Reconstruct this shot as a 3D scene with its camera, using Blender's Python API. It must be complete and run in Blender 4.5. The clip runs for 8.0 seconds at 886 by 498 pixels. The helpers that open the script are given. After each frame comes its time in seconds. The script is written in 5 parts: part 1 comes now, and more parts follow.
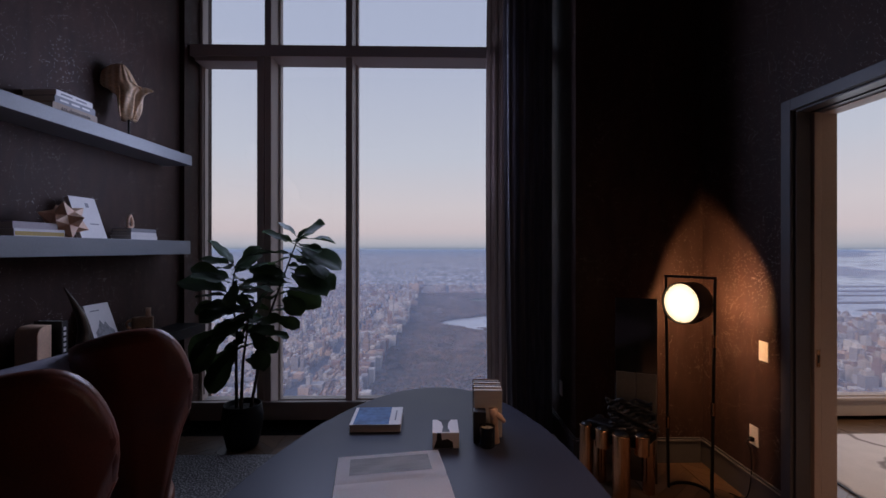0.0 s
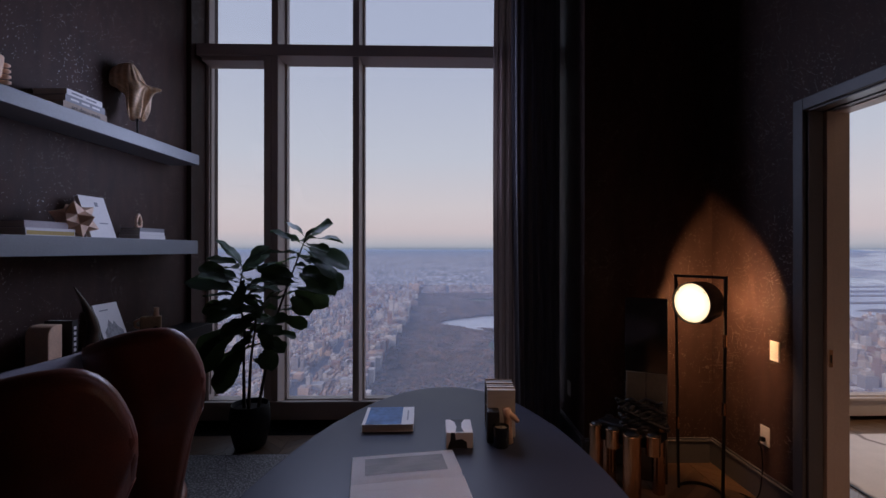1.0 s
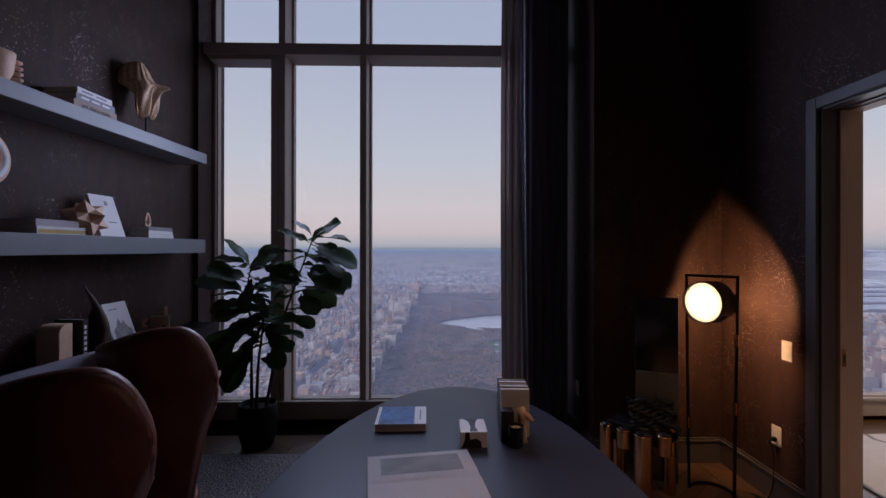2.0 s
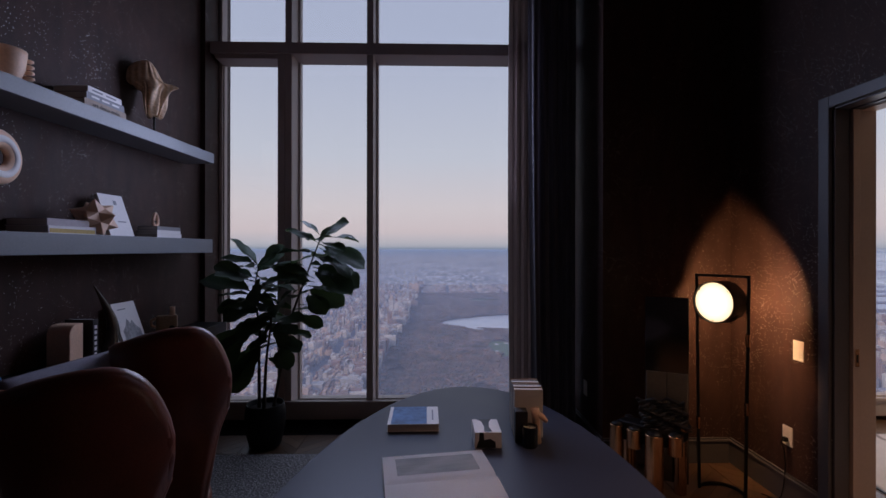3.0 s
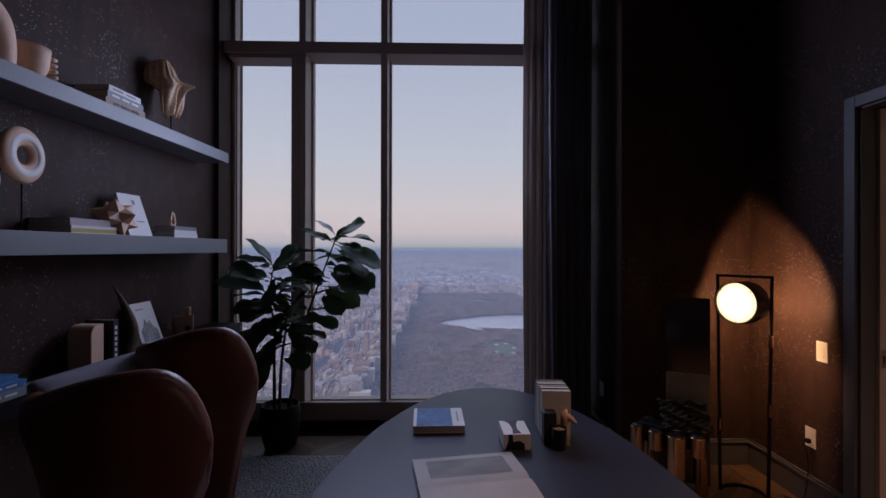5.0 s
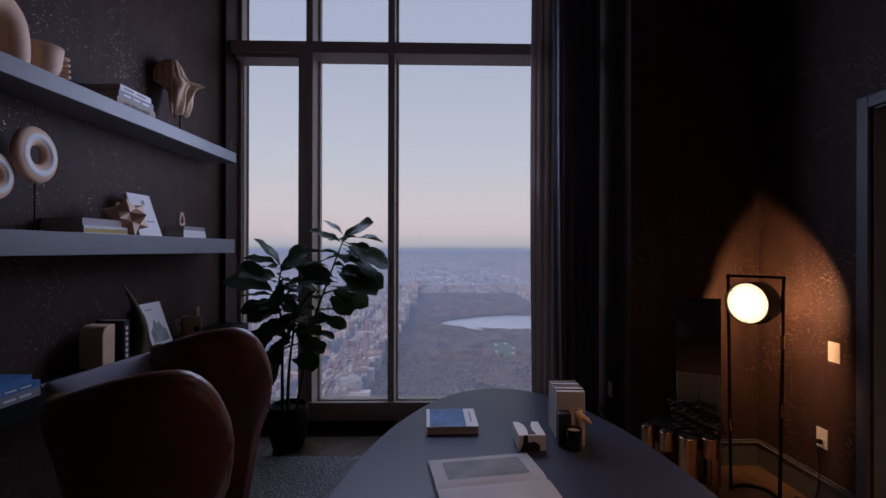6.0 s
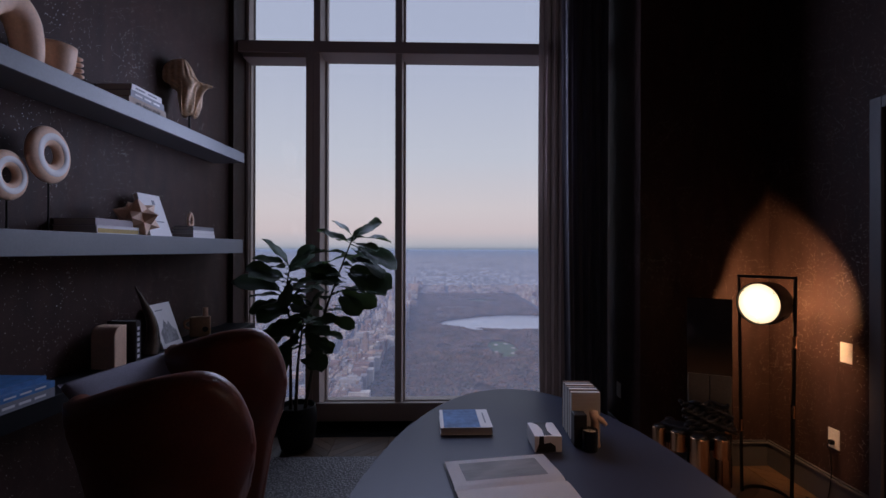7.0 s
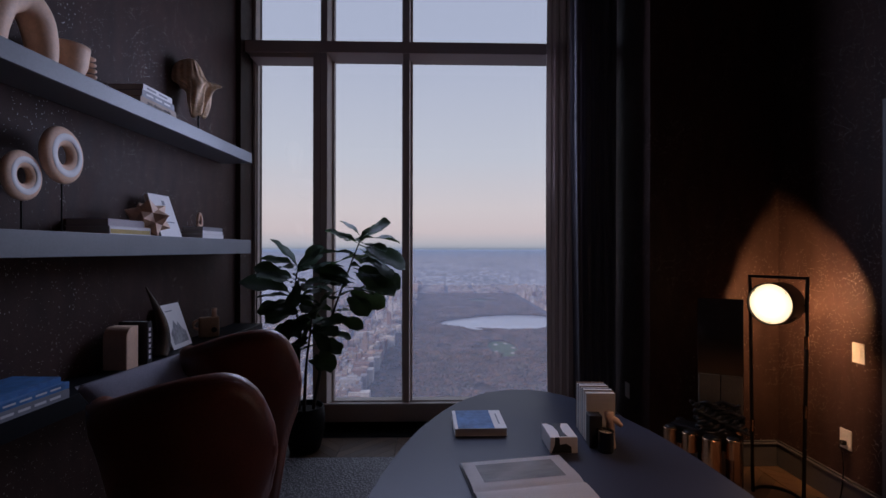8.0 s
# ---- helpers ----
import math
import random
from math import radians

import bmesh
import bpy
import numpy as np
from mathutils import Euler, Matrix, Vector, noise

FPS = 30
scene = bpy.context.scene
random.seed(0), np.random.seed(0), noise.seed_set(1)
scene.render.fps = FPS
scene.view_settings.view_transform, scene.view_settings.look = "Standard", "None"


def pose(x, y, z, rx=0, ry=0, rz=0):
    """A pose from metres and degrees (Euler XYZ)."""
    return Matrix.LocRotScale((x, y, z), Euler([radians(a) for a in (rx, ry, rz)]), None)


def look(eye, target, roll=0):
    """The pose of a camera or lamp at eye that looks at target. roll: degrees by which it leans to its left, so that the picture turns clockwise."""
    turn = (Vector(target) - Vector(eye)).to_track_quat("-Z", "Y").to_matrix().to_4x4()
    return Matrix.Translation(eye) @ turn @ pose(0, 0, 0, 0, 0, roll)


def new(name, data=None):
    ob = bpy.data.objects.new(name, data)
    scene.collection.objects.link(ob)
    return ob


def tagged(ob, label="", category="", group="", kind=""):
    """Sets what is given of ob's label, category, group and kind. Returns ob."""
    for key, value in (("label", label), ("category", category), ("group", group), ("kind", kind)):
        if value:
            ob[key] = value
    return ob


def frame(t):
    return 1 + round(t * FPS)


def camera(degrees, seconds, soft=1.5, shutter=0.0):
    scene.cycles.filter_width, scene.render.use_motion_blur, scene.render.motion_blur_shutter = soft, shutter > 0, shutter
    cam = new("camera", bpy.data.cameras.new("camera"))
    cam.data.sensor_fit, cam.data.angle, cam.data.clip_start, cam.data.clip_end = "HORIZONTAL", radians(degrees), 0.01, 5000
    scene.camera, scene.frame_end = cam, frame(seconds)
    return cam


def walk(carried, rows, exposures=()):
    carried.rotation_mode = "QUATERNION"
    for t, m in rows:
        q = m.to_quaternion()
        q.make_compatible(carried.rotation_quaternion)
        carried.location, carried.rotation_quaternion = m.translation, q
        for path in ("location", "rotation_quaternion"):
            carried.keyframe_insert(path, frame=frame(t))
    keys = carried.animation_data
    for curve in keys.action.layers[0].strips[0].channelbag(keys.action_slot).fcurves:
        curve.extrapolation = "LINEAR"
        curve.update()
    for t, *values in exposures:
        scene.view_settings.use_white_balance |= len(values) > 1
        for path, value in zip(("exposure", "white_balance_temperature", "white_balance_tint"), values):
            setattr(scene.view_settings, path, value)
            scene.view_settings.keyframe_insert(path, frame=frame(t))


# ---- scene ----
cam = camera(90.2, 8.0)
METRES, EYE, TILT, LEAN, TURN = 0.56, 1.655, 0.0, 0.0, -1.2
ROWS = [
    (0.0, 0.0, 0.0, 0.0, -0.0, 0.03, -0.02),
    (0.5, -0.0587, 0.0059, -0.0043, 0.0, 0.05, -0.03),
    (1.0, -0.119, 0.0116, -0.0074, 0.0, 0.05, -0.04),
    (1.5, -0.181, 0.0199, -0.0141, -0.0, 0.06, -0.08),
    (3.0, -0.3611, 0.0433, -0.0198, -0.0, 0.02, -0.08),
    (3.5, -0.4207, 0.0527, -0.0192, -0.01, 0.02, -0.09),
    (4.0, -0.4817, 0.062, -0.0204, -0.02, 0.02, -0.1),
    (4.5, -0.5427, 0.07, -0.0214, -0.02, 0.04, -0.11),
    (6.0, -0.7318, 0.0891, -0.0202, -0.07, 0.06, -0.13),
    (6.5, -0.799, 0.0956, -0.0195, -0.1, 0.07, -0.13),
    (7.0, -0.8638, 0.1016, -0.0178, -0.11, 0.07, -0.13),
    (7.5, -0.9294, 0.1081, -0.0156, -0.14, 0.07, -0.11),
    (8.0, -0.9923, 0.1142, -0.013, -0.14, 0.06, -0.09),
]
walk(cam, [(t, pose(0, 0, EYE, TILT, LEAN, TURN) @ pose(METRES * x, METRES * y, METRES * z, 90 + pitch, roll, yaw)) for t, x, y, z, yaw, pitch, roll in ROWS])
TOP = 4.3   # the ceiling
# ---------------------------------------------------------------- light
world = bpy.data.worlds.new("dusk_sky")
scene.world = world
world.use_nodes = True
wn, wl = world.node_tree.nodes, world.node_tree.links
wn.clear()
w_out, w_bg = wn.new("ShaderNodeOutputWorld"), wn.new("ShaderNodeBackground")
w_tc, w_sep, w_ramp = wn.new("ShaderNodeTexCoord"), wn.new("ShaderNodeSeparateXYZ"), wn.new("ShaderNodeValToRGB")
wl.new(w_tc.outputs["Generated"], w_sep.inputs[0])
wl.new(w_sep.outputs["Z"], w_ramp.inputs[0])
SKY = [(0.0, (0.27, 0.30, 0.38)), (0.012, (0.42, 0.41, 0.47)), (0.04, (0.57, 0.49, 0.52)), (0.09, (0.59, 0.535, 0.57)), (0.2, (0.50, 0.52, 0.61)),
       (0.42, (0.39, 0.43, 0.575)), (1.0, (0.26, 0.31, 0.48))]
ramp = w_ramp.color_ramp
while len(ramp.elements) < len(SKY):
    ramp.elements.new(0.5)
for el, (p, c) in zip(ramp.elements, SKY):
    el.position, el.color = p, (*c, 1)
wl.new(w_ramp.outputs[0], w_bg.inputs[0])
wl.new(w_bg.outputs[0], w_out.inputs[0])
w_bg.inputs[1].default_value = 1.13

sun = new("sun", bpy.data.lights.new("sun", "SUN"))
sun.data.energy, sun.data.angle, sun.data.color = 2.1, radians(12), (1.0, 0.82, 0.74)
sun.matrix_world = look((-60, -40, 28), (0, 0, 0))


def spot(name, eye, target, watts, degrees, blend, colour, radius):
    ob = new(name, bpy.data.lights.new(name, "SPOT"))
    ob.data.energy, ob.data.spot_size, ob.data.spot_blend = watts, radians(degrees), blend
    ob.data.color, ob.data.shadow_soft_size = colour, radius
    ob.matrix_world = look(eye, target)
    return ob


# the bulb in the floor lamp's drum throws its light back into the corner
spot("lamp_bulb", (1.665, 2.892, 1.297), (2.465, 3.426, 1.04), 47, 143, 0.2, (1.0, 0.53, 0.255), 0.042)


def window_light(name, x0, x1, z0, z1, watts, colour):
    """Sky light coming in through a window's opening."""
    ob = new(name, bpy.data.lights.new(name, "AREA"))
    ob.data.shape, ob.data.size, ob.data.size_y = "RECTANGLE", x1 - x0, z1 - z0
    ob.data.energy, ob.data.color = watts, colour
    ob.matrix_world = look(((x0 + x1) / 2, 4.155, (z0 + z1) / 2), ((x0 + x1) / 2, 0, (z0 + z1) / 2))
    return ob


window_light("skylight_study", -1.5, 0.45, 2.1, 3.45, 41, (0.62, 0.70, 1.08))
window_light("skylight_next_room", 3.0, 7.9, 0.3, 4.2, 68, (0.80, 0.85, 1.0))
ceiling_glow = new("next_room_light", bpy.data.lights.new("next_room_light", "AREA"))
ceiling_glow.data.size, ceiling_glow.data.energy, ceiling_glow.data.color = 0.9, 75, (1.0, 0.70, 0.48)
ceiling_glow.matrix_world = look((4.6, 2.5, 4.2), (4.6, 2.5, 0))
# an unseen warm fill light, added at the ceiling over the near end of the desk
warm_fill = new("study_warm_fill", bpy.data.lights.new("study_warm_fill", "AREA"))
warm_fill.data.size, warm_fill.data.energy, warm_fill.data.color, warm_fill.data.spread = 0.8, 18, (1.0, 0.56, 0.38), radians(78)
warm_fill.matrix_world = look((1.45, 0.3, TOP - 0.02), (1.45, 0.31, 0))

# ---------------------------------------------------------------- materials


def mat(name, colour, rough=0.6, metal=0.0, var=0.25, scale=6.0, fine=60.0, bump=0.15, stretch=(1, 1, 1), coat=0.0, sheen=0.0, dist=0.002, per_island=0.0, per_object=0.0, spec=0.5):
    m = bpy.data.materials.new(name)
    m.use_nodes = True
    n, l = m.node_tree.nodes, m.node_tree.links
    b = n["Principled BSDF"]
    tc, mp = n.new("ShaderNodeTexCoord"), n.new("ShaderNodeMapping")
    mp.inputs["Scale"].default_value = stretch
    l.new(tc.outputs["Object"], mp.inputs[0])
    n1, n2 = n.new("ShaderNodeTexNoise"), n.new("ShaderNodeTexNoise")
    n1.inputs["Scale"].default_value, n2.inputs["Scale"].default_value = scale, fine
    n1.inputs["Detail"].default_value, n2.inputs["Detail"].default_value = 4, 6
    l.new(mp.outputs[0], n1.inputs[0])
    l.new(mp.outputs[0], n2.inputs[0])
    add = n.new("ShaderNodeMath")
    add.operation = "ADD"
    l.new(n1.outputs["Fac"], add.inputs[0])
    l.new(n2.outputs["Fac"], add.inputs[1])
    rng = n.new("ShaderNodeMapRange")
    rng.inputs["From Min"].default_value, rng.inputs["From Max"].default_value = 0.6, 1.4
    rng.inputs["To Min"].default_value, rng.inputs["To Max"].default_value = 1 - var, 1 + var
    l.new(add.outputs[0], rng.inputs["Value"])
    last = rng.outputs[0]
    for amount, node, sock in ((per_island, "ShaderNodeNewGeometry", "Random Per Island"), (per_object, "ShaderNodeObjectInfo", "Random")):
        if amount:
            src = n.new(node)
            r2 = n.new("ShaderNodeMapRange")
            r2.inputs["To Min"].default_value, r2.inputs["To Max"].default_value = 1 - amount, 1 + amount
            l.new(src.outputs[sock], r2.inputs["Value"])
            mul = n.new("ShaderNodeMath")
            mul.operation = "MULTIPLY"
            l.new(last, mul.inputs[0])
            l.new(r2.outputs[0], mul.inputs[1])
            last = mul.outputs[0]
    hsv = n.new("ShaderNodeHueSaturation")
    hsv.inputs["Color"].default_value = (*colour, 1)
    l.new(last, hsv.inputs["Value"])
    l.new(hsv.outputs[0], b.inputs["Base Color"])
    rr = n.new("ShaderNodeMapRange")
    rr.inputs["To Min"].default_value, rr.inputs["To Max"].default_value = max(0.02, rough * 0.8), min(1, rough * 1.2)
    l.new(n1.outputs["Fac"], rr.inputs["Value"])
    l.new(rr.outputs[0], b.inputs["Roughness"])
    b.inputs["Metallic"].default_value = metal
    b.inputs["Coat Weight"].default_value = coat
    b.inputs["Sheen Weight"].default_value = sheen
    b.inputs["Specular IOR Level"].default_value = spec
    if bump:
        bp = n.new("ShaderNodeBump")
        bp.inputs["Strength"].default_value, bp.inputs["Distance"].default_value = bump, dist
        l.new(n2.outputs["Fac"], bp.inputs["Height"])
        l.new(bp.outputs[0], b.inputs["Normal"])
    return m


def wallpaper_mat():
    """Near-black grasscloth with scattered mica flecks."""
    m = mat("mica_grasscloth", (0.050, 0.0265, 0.0215), 0.62, spec=0.2, var=0.5, scale=3, fine=70, bump=0.3, stretch=(4.0, 4.0, 1.4), dist=0.002)
    n, l = m.node_tree.nodes, m.node_tree.links
    b = n["Principled BSDF"]
    tc, mp = n.new("ShaderNodeTexCoord"), n.new("ShaderNodeMapping")
    mp.inputs["Scale"].default_value = (1, 1, 0.3)
    l.new(tc.outputs["Object"], mp.inputs[0])
    vo = n.new("ShaderNodeTexVoronoi")
    vo.inputs["Scale"].default_value = 165
    l.new(mp.outputs[0], vo.inputs[0])
    cl = n.new("ShaderNodeTexNoise")
    cl.inputs["Scale"].default_value = 3
    cl.inputs["Detail"].default_value = 5
    l.new(tc.outputs["Object"], cl.inputs[0])
    lim = n.new("ShaderNodeMapRange")
    lim.inputs["From Min"].default_value, lim.inputs["From Max"].default_value = 0.42, 0.72
    lim.inputs["To Min"].default_value, lim.inputs["To Max"].default_value = 0.09, 0.19
    l.new(cl.outputs["Fac"], lim.inputs["Value"])
    less = n.new("ShaderNodeMath")
    less.operation = "LESS_THAN"
    l.new(vo.outputs["Distance"], less.inputs[0])
    l.new(lim.outputs[0], less.inputs[1])
    pick = n.new("ShaderNodeMath")
    pick.operation = "GREATER_THAN"
    pick.inputs[1].default_value = 0.4
    sp = n.new("ShaderNodeSeparateColor")
    l.new(vo.outputs["Color"], sp.inputs[0])
    l.new(sp.outputs[0], pick.inputs[0])
    both = n.new("ShaderNodeMath")
    both.operation = "MULTIPLY"
    l.new(less.outputs[0], both.inputs[0])
    l.new(pick.outputs[0], both.inputs[1])
    flake = n.new("ShaderNodeBsdfPrincipled")
    flake.inputs["Base Color"].default_value = (0.92, 0.86, 0.84, 1)
    flake.inputs["Roughness"].default_value = 0.4
    flake.inputs["Metallic"].default_value = 1.0
    geo = n.new("ShaderNodeNewGeometry")
    half, wide, tilt, unit = (n.new("ShaderNodeVectorMath") for _ in range(4))
    half.operation, wide.operation, tilt.operation, unit.operation = "SUBTRACT", "SCALE", "ADD", "NORMALIZE"
    half.inputs[1].default_value = (0.5, 0.5, 0.5)
    wide.inputs["Scale"].default_value = 1.3
    l.new(vo.outputs["Color"], half.inputs[0])
    l.new(half.outputs[0], wide.inputs[0])
    l.new(wide.outputs[0], tilt.inputs[0])
    l.new(geo.outputs["Normal"], tilt.inputs[1])
    l.new(tilt.outputs[0], unit.inputs[0])
    l.new(unit.outputs[0], flake.inputs["Normal"])
    mix = n.new("ShaderNodeMixShader")
    l.new(both.outputs[0], mix.inputs[0])
    l.new(b.outputs[0], mix.inputs[1])
    l.new(flake.outputs[0], mix.inputs[2])
    l.new(mix.outputs[0], n["Material Output"].inputs[0])
    return m


def glass_mat():
    m = bpy.data.materials.new("window_glass")
    m.use_nodes = True
    n, l = m.node_tree.nodes, m.node_tree.links
    n.clear()
    out, mix, tr, gl = (n.new(k) for k in ("ShaderNodeOutputMaterial", "ShaderNodeMixShader", "ShaderNodeBsdfTransparent", "ShaderNodeBsdfGlossy"))
    tr.inputs[0].default_value = (0.985, 0.99, 0.99, 1)
    gl.inputs["Roughness"].default_value = 0.01
    mix.inputs[0].default_value = 0.035
    l.new(tr.outputs[0], mix.inputs[1])
    l.new(gl.outputs[0], mix.inputs[2])
    l.new(mix.outputs[0], out.inputs[0])
    return m


def glow_mat(name, colour, strength):
    m = bpy.data.materials.new(name)
    m.use_nodes = True
    b = m.node_tree.nodes["Principled BSDF"]
    b.inputs["Base Color"].default_value = (0.8, 0.78, 0.74, 1)
    b.inputs["Emission Color"].default_value = (*colour, 1)
    b.inputs["Emission Strength"].default_value = strength
    return m


def let_light_through(m, share, colour):
    """Thin cloth or leaf: part of the light that falls on one side leaves by the other."""
    n, l = m.node_tree.nodes, m.node_tree.links
    tr, mix = n.new("ShaderNodeBsdfTranslucent"), n.new("ShaderNodeMixShader")
    tr.inputs[0].default_value = (*colour, 1)
    mix.inputs[0].default_value = share
    l.new(n["Principled BSDF"].outputs[0], mix.inputs[1])
    l.new(tr.outputs[0], mix.inputs[2])
    l.new(mix.outputs[0], n["Material Output"].inputs[0])


WALLPAPER, GLASS = wallpaper_mat(), glass_mat()
FRAME = mat("bronze_window_frame", (0.52, 0.45, 0.42), 0.5, 0.0, 0.08, 3, 120, 0.05)
TRIM = mat("charcoal_painted_trim", (0.085, 0.08, 0.085), 0.45, var=0.1, bump=0.05)
JAMB = mat("taupe_painted_jamb", (0.50, 0.40, 0.34), 0.5, var=0.06, bump=0.05)
SHELF = mat("grey_lacquer_shelf", (0.20, 0.215, 0.235), 0.4, var=0.1, scale=4, fine=80, bump=0.08)
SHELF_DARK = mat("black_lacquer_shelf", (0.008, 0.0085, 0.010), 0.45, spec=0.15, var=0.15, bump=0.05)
DESK = mat("blue_grey_leather_desktop", (0.033, 0.038, 0.061), 0.37, spec=0.2, var=0.14, scale=3, fine=150, bump=0.10, dist=0.001)
LEATHER = mat("oxblood_leather", (0.16, 0.042, 0.019), 0.33, spec=0.5, var=0.3, scale=7, fine=170, bump=0.25, dist=0.0015)
# Pale grey-violet base colour stands in for sky sheen on the leather.
SHEEN_LEATHER = mat("sheen_toned_leather", (0.40, 0.38, 0.44), 0.42, spec=0.8, var=0.2, scale=7, fine=170, bump=0.12, dist=0.001, coat=0.7)
BLACK = mat("satin_black_metal", (0.012, 0.011, 0.011), 0.4, 0.6, var=0.15, bump=0.04)
BLACK_GLOSS = mat("polished_black_steel", (0.16, 0.15, 0.145), 0.09, 0.95, var=0.1, scale=2, fine=20, bump=0.05)
BRASS = mat("burnished_copper_brass", (0.52, 0.30, 0.17), 0.24, 1.0, var=0.25, scale=12, fine=70, bump=0.08, stretch=(1, 1, 0.3))
CUSHION = mat("black_ruched_satin", (0.014, 0.013, 0.014), 0.3, var=0.3, bump=0.2)
POT = mat("black_ceramic", (0.006, 0.0063, 0.007), 0.55, spec=0.15, var=0.25, scale=9, bump=0.1)
SOIL = mat("dark_soil", (0.02, 0.014, 0.01), 0.9, var=0.5, fine=90, bump=0.8, dist=0.01)
BARK = mat("fig_bark", (0.06, 0.045, 0.035), 0.8, var=0.4, scale=20, fine=90, bump=0.5, stretch=(1, 1, 0.3))
LEAF = mat("fiddle_leaf", (0.070, 0.115, 0.075), 0.36, var=0.35, scale=9, fine=60, bump=0.3, dist=0.004, per_object=0.35)
CURTAIN = mat("charcoal_drape", (0.16, 0.145, 0.16), 0.85, var=0.2, scale=4, fine=220, bump=0.3, sheen=0.15)
SHEER = mat("brown_linen_sheer", (0.26, 0.19, 0.16), 0.8, var=0.2, scale=6, fine=200, bump=0.3)
let_light_through(LEAF, 0.3, (0.10, 0.16, 0.05))
let_light_through(SHEER, 0.5, (0.40, 0.31, 0.30))
RUG = mat("grey_bobble_rug", (0.46, 0.45, 0.45), 0.95, var=0.4, scale=45, fine=120, bump=1.0, dist=0.012)
pebble_n, pebble_l = RUG.node_tree.nodes, RUG.node_tree.links
pebble = pebble_n.new("ShaderNodeTexVoronoi")
pebble.inputs["Scale"].default_value = 62
pebble_tc, pebble_map, pebble_mul = (pebble_n.new(k) for k in ("ShaderNodeTexCoord", "ShaderNodeMapRange", "ShaderNodeMixRGB"))
pebble_l.new(pebble_tc.outputs["Object"], pebble.inputs[0])
pebble_map.inputs["From Max"].default_value, pebble_map.inputs["To Min"].default_value, pebble_map.inputs["To Max"].default_value = 0.7, 1.15, 0.5
pebble_l.new(pebble.outputs["Distance"], pebble_map.inputs["Value"])
pebble_mul.blend_type = "MULTIPLY"
pebble_mul.inputs[0].default_value = 1.0
pebble_l.new(pebble_n["Hue/Saturation/Value"].outputs[0], pebble_mul.inputs[1])
pebble_l.new(pebble_map.outputs[0], pebble_mul.inputs[2])
pebble_l.new(pebble_mul.outputs[0], pebble_n["Principled BSDF"].inputs["Base Color"])
pebble_l.new(pebble_map.outputs[0], pebble_n["Bump"].inputs["Height"])
WOOD = mat("oak_plank", (0.115, 0.066, 0.036), 0.42, var=0.35, scale=5, fine=40, bump=0.15, stretch=(1, 6, 1), per_object=0.25)
SUBFLOOR = mat("floor_joint", (0.05, 0.03, 0.018), 0.8)
CEIL = mat("dark_ceiling_paint", (0.06, 0.055, 0.06), 0.8, var=0.08, bump=0.05)
BONE = mat("bone_white_ceramic", (0.80, 0.53, 0.37), 0.55, var=0.14, scale=12, fine=90, bump=0.25)
SHELL = mat("ochre_petrified_shell", (0.58, 0.36, 0.20), 0.55, var=0.5, scale=9, fine=40, bump=0.5, stretch=(1, 1, 2.5), dist=0.006)
PAPER = mat("book_paper", (0.62, 0.59, 0.55), 0.85, var=0.1, scale=8, fine=160, bump=0.1, stretch=(1, 1, 10))
WHITE_COVER = mat("white_book_cover", (0.78, 0.75, 0.74), 0.55, var=0.06, bump=0.03)
DARK_COVER = mat("black_book_cover", (0.022, 0.02, 0.022), 0.5, var=0.15, bump=0.05)
TAN_COVER = mat("tan_book_cover", (0.38, 0.28, 0.21), 0.6, var=0.12, bump=0.05)
LILAC_COVER = mat("lilac_grey_book_cover", (0.42, 0.37, 0.39), 0.5, var=0.1, bump=0.04)
BLUE_COVER = mat("blue_book_cover", (0.06, 0.19, 0.42), 0.4, var=0.4, scale=9, fine=30, bump=0.03)
GREY_COVER = mat("grey_book_cover", (0.25, 0.25, 0.27), 0.5, var=0.12, bump=0.05)
YELLOW = mat("mustard_book_print", (0.55, 0.40, 0.12), 0.6, var=0.2, bump=0.03)
INK = mat("black_ink", (0.02, 0.02, 0.022), 0.6, var=0.1, bump=0)
PLATE = mat("ivory_plastic_plate", (0.76, 0.73, 0.68), 0.4, var=0.05, bump=0.02)
HORN = mat("dark_polished_horn", (0.08, 0.06, 0.048), 0.25, var=0.6, scale=6, fine=30, bump=0.1, stretch=(1, 1, 0.3), coat=0.3)
WAX = mat("pale_candle_wax", (0.6, 0.55, 0.46), 0.6, var=0.06, bump=0.03)

# ---------------------------------------------------------------- mesh helpers


def to_mesh(name, bm, material, smooth=False):
    me = bpy.data.meshes.new(name)
    bmesh.ops.recalc_face_normals(bm, faces=bm.faces)
    bm.to_mesh(me)
    bm.free()
    me.materials.append(material)
    for p in me.polygons:
        p.use_smooth = smooth
    return me


def part(name, bm, material, parent=None, label="", smooth=False, m=None):
    ob = new(name, to_mesh(name, bm, material, smooth))
    if parent is not None:
        ob.parent = parent
    if m is not None:
        ob.matrix_basis = m
    if label:
        ob["label"] = label
    return ob


def thing(name, m, label, category, group="", kind=""):
    ob = new(name)
    ob.empty_display_size = 0.05
    ob.matrix_basis = m
    return tagged(ob, label, category, group, kind)


